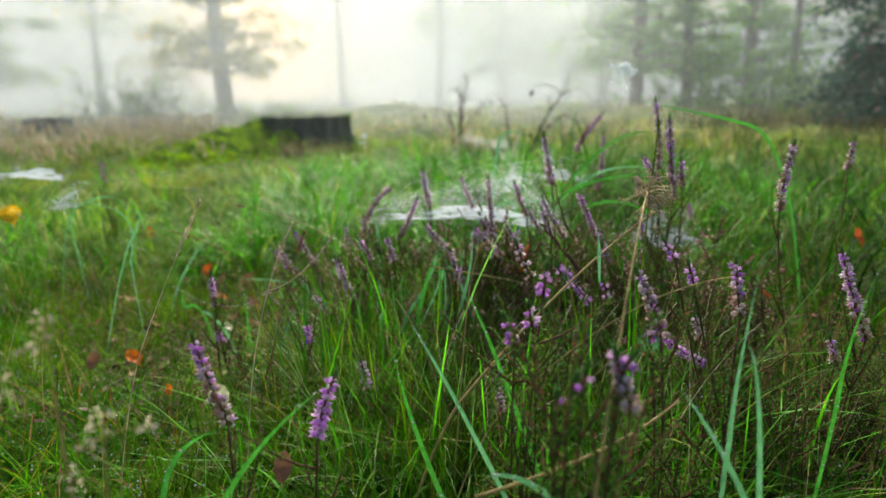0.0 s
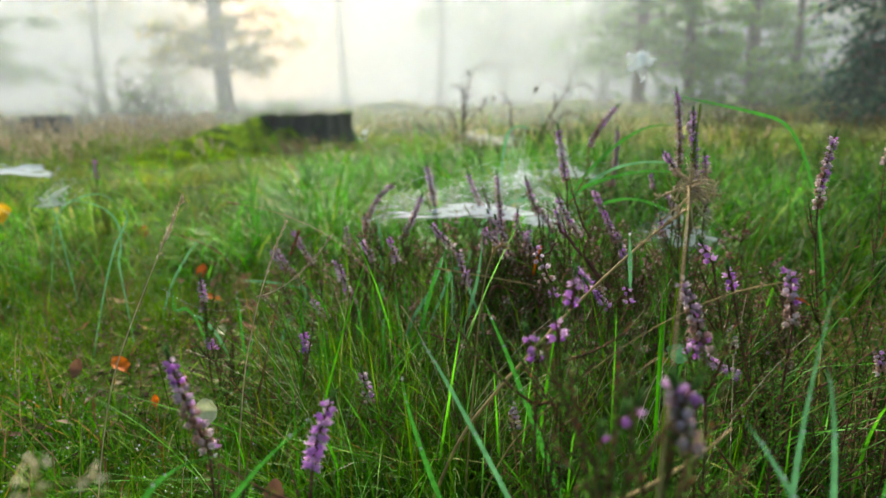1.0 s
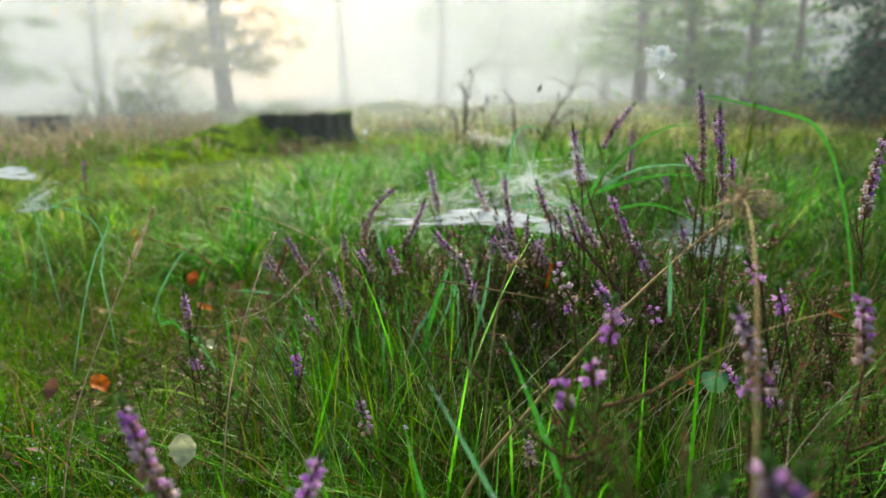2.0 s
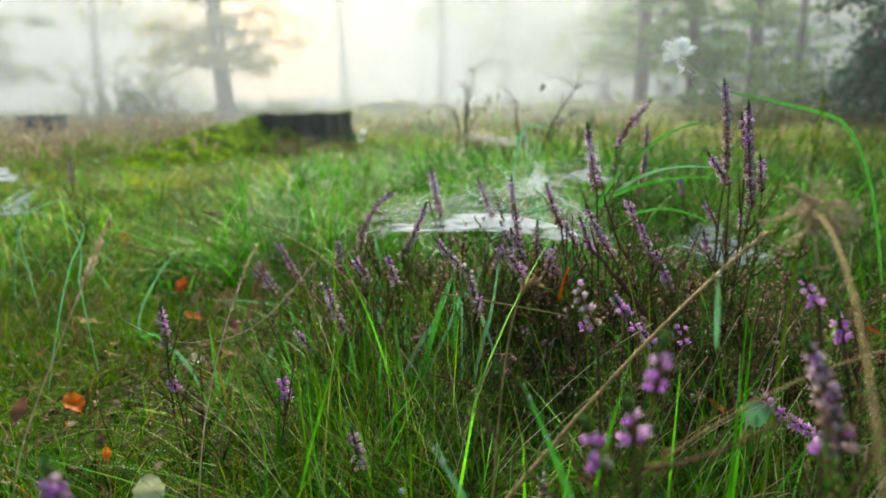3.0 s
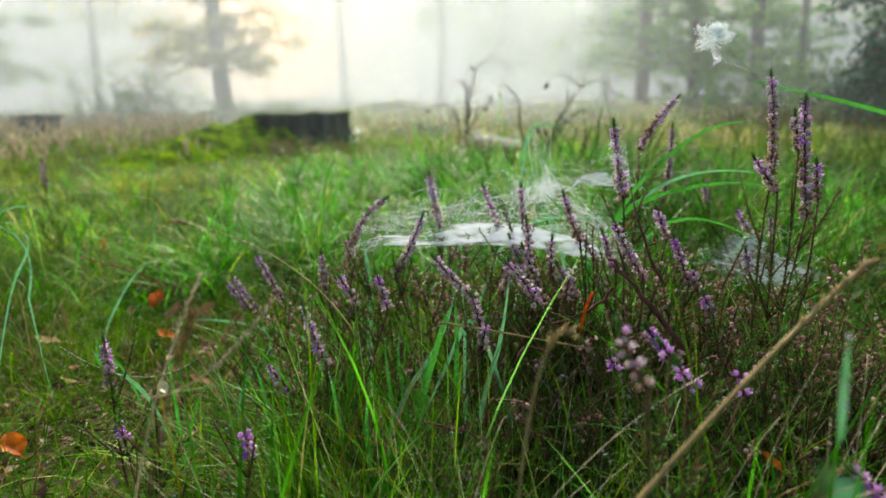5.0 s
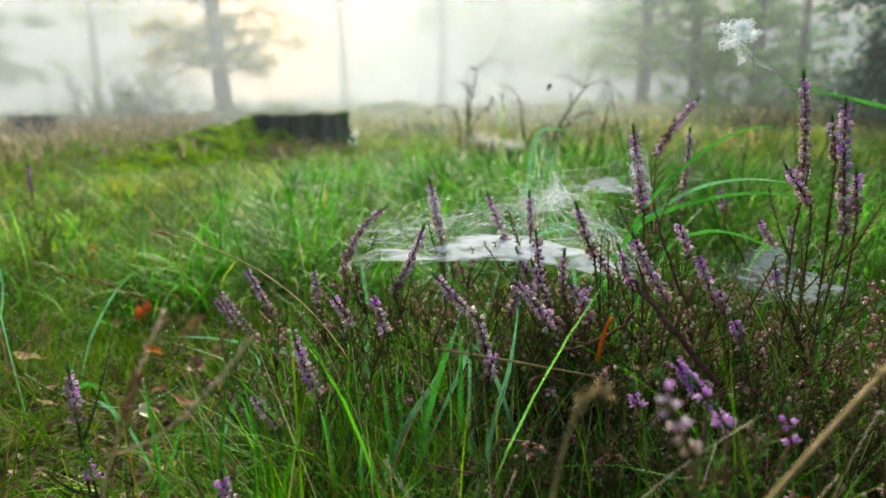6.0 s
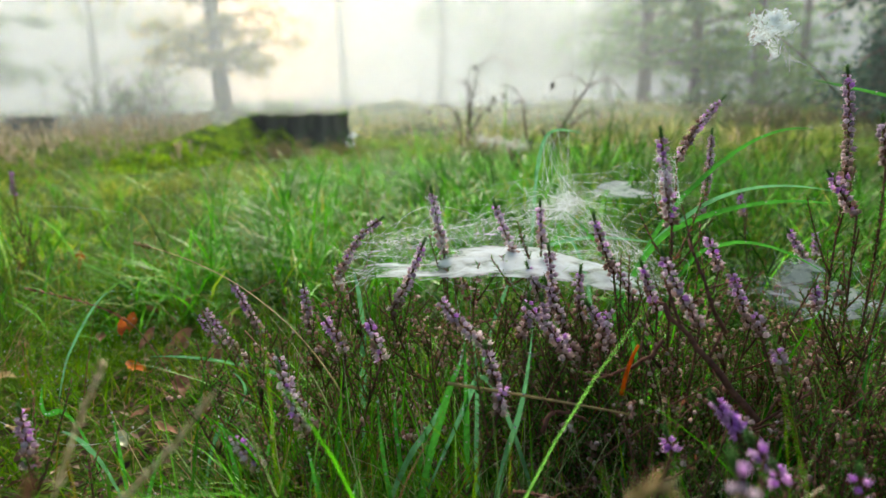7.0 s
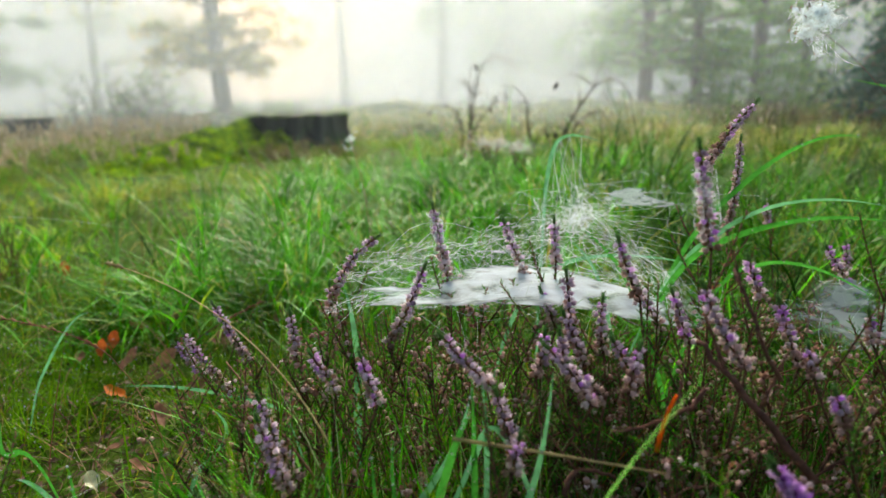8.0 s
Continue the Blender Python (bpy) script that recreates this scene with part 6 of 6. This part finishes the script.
silk_line([(-0.102, 0.74, 0.199), (-0.077, 0.72, 0.203), (-0.051, 0.71, 0.207)], 'dewy silk thread from heather to grass')
silk_line([(-0.491, 1.0, 0.209), (-0.437, 1.0, 0.206), (-0.378, 1.0, 0.198)], 'dewy silk thread over the grass')

# webs
sheet_web((-0.082, 0.700), 0.215, 0.115, 0.203, 0.210, -0.004, 'white dewy sheet web slung between heather spikes', M_WEB, 600, 0.040, thread_r=0.00009, fill=0.6)
sheet_web((0.205, 0.725), 0.10, 0.06, 0.170, 0.196, 0.006, 'greyish sheet web low in the heather', M_WEB_THIN, 40, 0.02)
sheet_web((0.14, 1.04), 0.10, 0.06, 0.206, 0.216, 0.004, 'white sheet web behind the heather', M_WEB_THIN, 60, 0.03)
sheet_web((-0.755, 1.02), 0.135, 0.05, 0.222, 0.232, 0.004, 'white sheet web over the grass', M_WEB, 60, 0.02)
sheet_web((-0.605, 0.93), 0.05, 0.05, 0.185, 0.205, 0.004, 'small torn web on grass blades', M_WEB_THIN, 60, 0.02)
web_veil((0.081, 0.93, 0.286), 0.07)

# ---------------------------------------------------------------- stump and brush
def stump(at, r, h, label, mossy=True):
    """A sawn stump: flared, furrowed bark round a flat top, with mossy roots."""
    at = Vector(at)
    thing = holder("tree_stump", at, label, "tree stump", "tree stumps")
    k, rows = 56, 9
    vs, fs = [], []
    for j in range(rows):
        t = j / (rows - 1)
        for i in range(k):
            a = 2 * math.pi * i / k
            rr = r * (1 + 0.22 * (1 - t) ** 2.5 + 0.035 * math.sin(a * 9 + 1) + 0.05 * noise.noise((math.cos(a) * 2, math.sin(a) * 2, t * 2)) + 0.05 * (1 - t) * math.sin(a * 4))
            z = h * t + (0.02 * h * math.sin(a * 5) + 0.05 * h * noise.noise((math.cos(a) * 3, math.sin(a) * 3, 9)) if j == rows - 1 else 0)
            vs.append(at + Vector((rr * math.cos(a), rr * math.sin(a), z - 0.03 * (1 - t))))
    for j in range(rows - 1):
        for i in range(k):
            fs.append((j * k + i, j * k + (i + 1) % k, (j + 1) * k + (i + 1) % k, (j + 1) * k + i))
    body = Soup()
    body.add(vs, fs)
    part("bark", body, [M_STUMP], thing)
    top = Soup()
    rings = [[at + Vector((r * f * math.cos(2 * math.pi * i / k), r * f * math.sin(2 * math.pi * i / k), h * (1.005 + 0.03 * noise.noise((f * 9, math.cos(i), 4))))) for i in range(k)] for f in (0.99, 0.75, 0.5, 0.25, 0.04)]
    fs = [(j * k + i, j * k + (i + 1) % k, (j + 1) * k + (i + 1) % k, (j + 1) * k + i) for j in range(4) for i in range(k)]
    top.add([p for ring in rings for p in ring], fs)
    cap = part("sawn_top", top, [M_STUMP], thing, "dark weathered sawn top")
    rim = Soup()
    for i in range(900 if mossy else 200):
        a = random.uniform(0, 2 * math.pi)
        f = random.uniform(0.86, 1.04)
        rim.flake(at + Vector((r * f * math.cos(a), r * f * math.sin(a), h * random.uniform(0.93, 1.02))), (math.cos(a) + random.gauss(0, 0.5), math.sin(a) + random.gauss(0, 0.5), 0.6), (random.gauss(0, 1), 1, 0), random.uniform(0.008, 0.022), 0.007)
    tagged(new("moss_rim", rim.mesh("moss_rim", M_MOSS)), "thin green moss on the rim", kind="stuff").parent = cap
    if mossy:
        for ox, oy, lx, ly, hh, turn in ((-0.33, -0.66, 0.60, 0.24, 0.205, 74), (-0.03, -0.46, 0.26, 0.12, 0.17, 84), (0.16, -0.3, 0.14, 0.12, 0.05, 80)):
            spin = Matrix.Rotation(radians(turn), 3, "Z")
            root, fuzz = Soup(), Soup()
            c = at + Vector((ox, oy, 0))
            k, vs, fs = 20, [], []

            def top_z(u, v):
                across = (v + 1) / 1.35 if v < 0.35 else (1 - v) / 0.65
                ridge = (0.22 + 0.78 * ((u + 1) / 2) ** 0.85) * max(0.0, across) ** 0.75
                return hh * ridge * (1 + 0.25 * noise.noise((u * 3, v * 3, ox * 9))) - 0.03 * (1 - ridge)
            for b in range(k + 1):
                for a in range(k + 1):
                    u, v = a / k * 2 - 1, b / k * 2 - 1
                    vs.append(c + spin @ Vector((u * lx, v * ly, top_z(u, v))))
            for b in range(k):
                for a in range(k):
                    fs.append((b * (k + 1) + a, b * (k + 1) + a + 1, (b + 1) * (k + 1) + a + 1, (b + 1) * (k + 1) + a))
            root.add(vs, fs)
            ob = part("root", root, [M_MOSS_BRIGHT], thing, "moss-covered root")
            for i in range(int(16000 * lx)):
                u, v = random.uniform(-0.95, 0.95), random.uniform(-0.95, 0.95)
                if abs(v) < 0.9:
                    q = c + spin @ Vector((u * lx, v * ly, top_z(u, v)))
                    fuzz.flake(q, (u + random.gauss(0, 0.6), v + random.gauss(0, 0.6), 0.8), (random.gauss(0, 1), 1, 0), random.uniform(0.010, 0.022), 0.008, 0)
            tagged(new("moss", fuzz.mesh("moss", M_MOSS_BRIGHT)), "bright green moss", kind="stuff").parent = ob
    return thing


stump((-0.925, 4.15, 0.02), 0.28, 0.205, "low sawn tree stump with bright green moss on its roots")
stump((-3.62, 5.8, 0.0), 0.2, 0.19, "low dark old stump in the mist", False)


def dead_shrub(at, stems, label, r=0.006, fork=4):
    """Bare crooked stems, each with a few hooked side twigs."""
    at = Vector(at)
    thing = holder("dead_shrub", at, label, "dead shrub", "dead shrubs")
    for dx, dy, dz, hook in stems:
        s = Soup()
        tip = at + Vector((dx, dy, dz))
        pts = bez(at + Vector((random.uniform(-0.02, 0.02), random.uniform(-0.02, 0.02), -0.02)), at.lerp(tip, 0.5) + Vector((random.uniform(-1, 1) * 0.03, 0, 0.03)), tip, 8)
        s.tube(pts, r, r * 0.45, 5)
        s.tube(bez(tip, tip + Vector((hook * 0.6, 0, abs(hook) * 0.5)), tip + Vector((hook, 0, -abs(hook) * 0.35)), 6), r * 0.45, r * 0.2, 4)
        for j in range(fork):
            p = pts[random.randint(3, 8)]
            o = Vector((random.uniform(-1, 1), random.uniform(-0.5, 0.5), random.uniform(0.1, 1.0))).normalized()
            ln = random.uniform(0.25, 0.5) * (tip - at).length
            q = p + o * ln
            s.tube(bez(p, p + o * ln * 0.6 + Vector((0, 0, ln * 0.25)), q + Vector((0, 0, -ln * 0.2)), 6), r * 0.4, r * 0.15, 4)
            if random.random() < 0.25:
                s.leaflet(q + Vector((0, 0, -ln * 0.2)), (o.x * 0.5, 0, -1), (1, 0.2, 0), r * 6, r * 3, 0, 0.6)
        part("branch", s, [M_TWIG], thing)
    return thing


dead_shrub((0.03, 2.5, 0.12), [(0.055, 0, 0.30, 0.13), (0.01, 0.05, 0.24, -0.05), (-0.04, 0, 0.16, -0.05), (0.09, 0.02, 0.17, 0.06)], "dead twiggy shrub with a hooked top", 0.004, 6)
dead_shrub((0.235, 2.15, 0.09), [(0.14, 0, 0.25, 0.11), (0.09, 0.05, 0.14, 0.05), (-0.04, 0.0, 0.21, -0.03), (0.13, 0.1, 0.16, 0.1)], "leaning dead stems with hooked brown tips", 0.005, 3)


def webbed_clump(at, size, label):
    """A low plant wrapped in dewy web."""
    at = Vector(at)
    thing = holder("webbed_plant", at, label, "plant", "webbed plants")
    s, w, f = Soup(), Soup(), Soup()
    tips = []
    for i in range(26):
        o = Vector((random.gauss(0, 1), random.gauss(0, 0.7), random.uniform(-0.5, 0.9))).normalized()
        q = at + Vector((o.x, o.y * 0.8, o.z * 0.7)) * size * random.uniform(0.3, 1.15)
        s.tube(bez(at + Vector((0, 0, -0.09)), at + o * size * 0.3, q, 4), 0.0012, 0.0007, 3)
        tips += [q, at.lerp(q, 0.6)]
    for i in range(150):
        a, c = random.sample(tips, 2)
        if (a - c).length < size * 0.7:
            silk(w, a, c, random.gauss(0, 0.005), 0.0006, 5)
    for i in range(420):
        p = random.choice(tips) + Vector((random.gauss(0, 1), random.gauss(0, 1), random.gauss(0, 0.8))) * size * 0.16
        (w if random.random() < 0.15 else f).flake(p, (random.gauss(0, 1), random.gauss(0, 0.6), random.gauss(0, 1)), (random.gauss(0, 1), random.gauss(0, 0.5), random.gauss(0, 1)), size * random.uniform(0.05, 0.13), size * 0.06)
    tagged(part("withered_leaves", f, [M_SEED], thing), kind="stuff")
    tagged(part("stem_tangle", s, [M_TWIG], thing), kind="stuff")
    tagged(part("web", w, [M_SILK], thing), kind="stuff")


webbed_clump((0.075, 1.80, 0.215), 0.058, "pale dewy web-covered plant clump in the grass")
webbed_clump((0.14, 1.84, 0.20), 0.045, "pale dewy web-covered plant clump in the grass")


def dry_tuft(at, size, label):
    """A tuft of bleached, tangled dry grass."""
    at = Vector(at)
    s = Soup()
    for i in range(160):
        o = Vector((random.gauss(0, 1), random.gauss(0, 1), random.uniform(0.3, 1.6))).normalized()
        p = at + Vector((random.gauss(0, size * 0.35), random.gauss(0, size * 0.3), 0))
        s.tube(bez(p, p + o * size * 0.6, p + o * size * random.uniform(0.7, 1.2) + Vector((0, 0, -size * 0.35)), 4), 0.002, 0.001, 3)
    tagged(new("dry_tuft", s.mesh("dry_tuft", M_STRAW)), label, "grass", "dry tufts", "stuff")


dry_tuft((-0.84, 3.5, 0.03), 0.17, "bleached dry grass tuft beside the stump")
dry_tuft((-0.62, 3.65, 0.03), 0.12, "bleached dry grass tuft beside the stump")
dry_tuft((-1.9, 4.6, 0.02), 0.18, "bleached dry grass tuft on the heath")
dry_tuft((-2.6, 5.0, 0.02), 0.2, "bleached dry grass tuft on the heath")


def brush(at, n, spread, tall, label, leaf=1.0):
    """A thicket of thin bare twigs with a little foliage."""
    at = Vector(at)
    thing = holder("brush_thicket", at, label, "thicket", "brush thickets")
    tw, lf = Soup(), Soup()
    for i in range(n):
        a = at + Vector((random.gauss(0, spread * 0.5), random.gauss(0, spread * 0.3), -0.02))
        c = a + Vector((random.gauss(0, spread * 0.45), random.gauss(0, spread * 0.3), tall * random.uniform(0.35, 1.0)))
        pts = bez(a, a.lerp(c, 0.5) + Vector((random.gauss(0, 0.06), 0, 0.05)), c, 6)
        tw.tube(pts, 0.007, 0.002, 4)
        for j in range(4):
            p = pts[random.randint(2, 6)]
            o = Vector((random.gauss(0, 1), random.gauss(0, 1), random.uniform(-0.1, 0.9))).normalized() * random.uniform(0.1, 0.3)
            tw.tube(bez(p, p + o * 0.6 + Vector((0, 0, 0.02)), p + o, 3), 0.0035, 0.0015, 3)
            for q in range(14):
                lf.flake(p + o * random.random(), (random.gauss(0, 1), random.gauss(0, 1), random.gauss(0, 1)), (random.gauss(0, 1), 1, 0.2), random.uniform(0.014, 0.034) * leaf, 0.014 * leaf)
    tagged(part("twigs", tw, [M_TWIG], thing), kind="stuff")
    part("foliage", lf, [M_LEAF_TREE], thing)


random.seed(31)
brush((-3.5, 7.4, 0.0), 60, 0.6, 0.74, "tangle of bare grey twigs and withered heather")
brush((-2.2, 8.4, 0.0), 34, 0.8, 0.34, "low dark heather and twigs behind the stump")
brush((5.2, 8.3, 0.0), 50, 1.4, 0.34, "low dark bracken under the spruce")
brush((5.6, 13.2, -0.1), 60, 1.5, 0.95, "leafy undergrowth beneath the pines in mist", 3.0)
brush((8.6, 15.5, -0.1), 70, 2.0, 1.3, "leafy undergrowth beneath the pines in mist", 3.4)
brush((3.6, 7.4, 0.0), 34, 1.0, 0.26, "low brown heather in the mist")


# ---------------------------------------------------------------- trees
def tree(at, r, tall, lean, low, spread, leaves, leaf, mat, label, limbs=26, droop=0.0, seed=1, bias=0.0):
    """Tapered trunk, limbs that fork, and a crown of many small leaves hung on them."""
    random.seed(seed)
    at = Vector(at)
    thing = holder("tree", at, label, "tree", "trees in the mist")
    trunk, wood, crown = Soup(), Soup(), Soup()
    axis = [at + Vector((lean * tall * t + 0.05 * math.sin(t * 7 + seed), 0.04 * math.sin(t * 5), tall * t - 0.25 * (t == 0))) for t in (i / 14 for i in range(15))]
    trunk.tube(axis, r, r * 0.25, 12)
    for i in range(3):
        w = 2.1 * i + seed
        trunk.tube(bez(at + Vector((0, 0, r * 2)), at + Vector((math.cos(w) * r, math.sin(w) * r, r * 0.6)), at + Vector((math.cos(w) * r * 2.2, math.sin(w) * r * 2.2, -0.1)), 4), r * 0.6, r * 0.2, 6)
    part("trunk", trunk, [M_BARK], thing)
    ends = []
    for i in range(limbs):
        t = low / tall + (1 - low / tall) * ((i + random.uniform(-0.5, 0.5)) / limbs if i else 0.0) ** 1.4
        k = min(13, int(t * 14))
        p = axis[k].lerp(axis[k + 1], t * 14 - k)
        w = i * 2.4 + random.uniform(-0.5, 0.5)
        ln = spread * (1.05 - 0.75 * t) * random.uniform(0.35, 1.1) * (1 - bias * math.cos(w))
        o = Vector((math.cos(w), math.sin(w), 0))
        q = p + o * ln + Vector((0, 0, ln * (0.18 - droop)))
        pts = bez(p, p + o * ln * 0.55 + Vector((0, 0, ln * 0.14)), q, 7)
        wood.tube(pts, 0.035 * (1.15 - t), 0.008, 5)
        for j in range(6):
            s = pts[random.randint(2, 7)]
            e = s + Vector((random.gauss(0, 1), random.gauss(0, 1), random.gauss(-droop, 0.35))).normalized() * ln * random.uniform(0.15, 0.4)
            wood.tube([s, s.lerp(e, 0.5) + Vector((0, 0, 0.03)), e], 0.009, 0.004, 3)
            ends.append((s, e, ln))
    for i in range(leaves):
        s, e, ln = random.choice(ends)
        p = s.lerp(e, random.random() ** 0.6) + Vector((random.gauss(0, 1), random.gauss(0, 1), random.gauss(0, 0.7))) * ln * 0.085
        crown.flake(p, (random.gauss(0, 1), random.gauss(0, 1), random.gauss(-droop, 0.5)), (random.gauss(0, 1), random.gauss(0, 1), 0.4), leaf * random.uniform(0.7, 1.3), leaf * 0.55)
    part("limbs", wood, [M_BARK], thing)
    part("crown", crown, [mat], thing)
    return thing


PINE = "slender pine with low sparse branches, pale in the mist"
tree((-4.5, 13.0, 0.0), 0.17, 8, -0.02, 0.8, 2.3, 17000, 0.10, M_LEAF_SUN_TINT, "pine trunk with low spreading branches in mist, leaves coloured as sunlit", 44, 0.05, 3, 0.32)
tree((-4.8, 29.6, 0.0), 0.2, 11, -0.03, 2.9, 1.6, 3000, 0.10, M_LEAF_TREE, PINE, 18, 0.0, 4)
tree((-10.2, 19.0, 0.0), 0.13, 9, -0.01, 2.2, 1.5, 5000, 0.10, M_LEAF_TREE, PINE, 20, 0.0, 5)
tree((4.0, 14.0, 0.0), 0.15, 8, -0.02, 0.8, 2.0, 13000, 0.10, M_LEAF_TREE, "pine with grey-green drooping branches in mist", 54, 0.15, 6)
tree((5.4, 15.0, 0.0), 0.14, 8, -0.03, 0.8, 2.0, 12000, 0.10, M_LEAF_TREE, "pine with grey-green drooping branches in mist", 54, 0.15, 7)
tree((8.6, 19.0, 0.0), 0.2, 10, 0.0, 0.6, 2.4, 14000, 0.13, M_LEAF_TREE, "broad dark tree deep in the mist", 60, 0.1, 8)
tree((9.4, 18.0, 0.0), 0.12, 9, 0.0, 1.3, 1.6, 6000, 0.1, M_LEAF_TREE, PINE, 22, 0.0, 9)
tree((4.75, 6.1, 0.0), 0.14, 3.6, 0.0, 0.2, 1.6, 30000, 0.08, M_NEEDLE, "dark blue-green spruce with drooping branches", 90, 0.35, 10)
tree((-10.9, 15.0, 0.0), 0.2, 9, 0.0, 0.7, 2.2, 16000, 0.12, M_LEAF_TREE, "leafy tree fading into the mist", 30, 0.1, 11)
tree((-0.4, 27.0, 0.0), 0.2, 11, 0.0, 2.6, 2.6, 6000, 0.14, M_LEAF_TREE, "distant tree nearly lost in the mist", 24, 0.0, 12)
tree((2.4, 30.0, 0.0), 0.22, 11, 0.01, 1.2, 3.6, 12000, 0.16, M_LEAF_TREE, "distant tree nearly lost in the mist", 28, 0.0, 13)
tree((6.0, 26.0, 0.0), 0.22, 11, 0.0, 0.8, 3.6, 20000, 0.15, M_LEAF_TREE, "distant tree nearly lost in the mist", 30, 0.0, 14)
tree((16.5, 22.0, 0.0), 0.25, 11, 0.0, 0.7, 2.6, 12000, 0.14, M_LEAF_TREE, "leafy tree fading into the mist", 30, 0.1, 15)
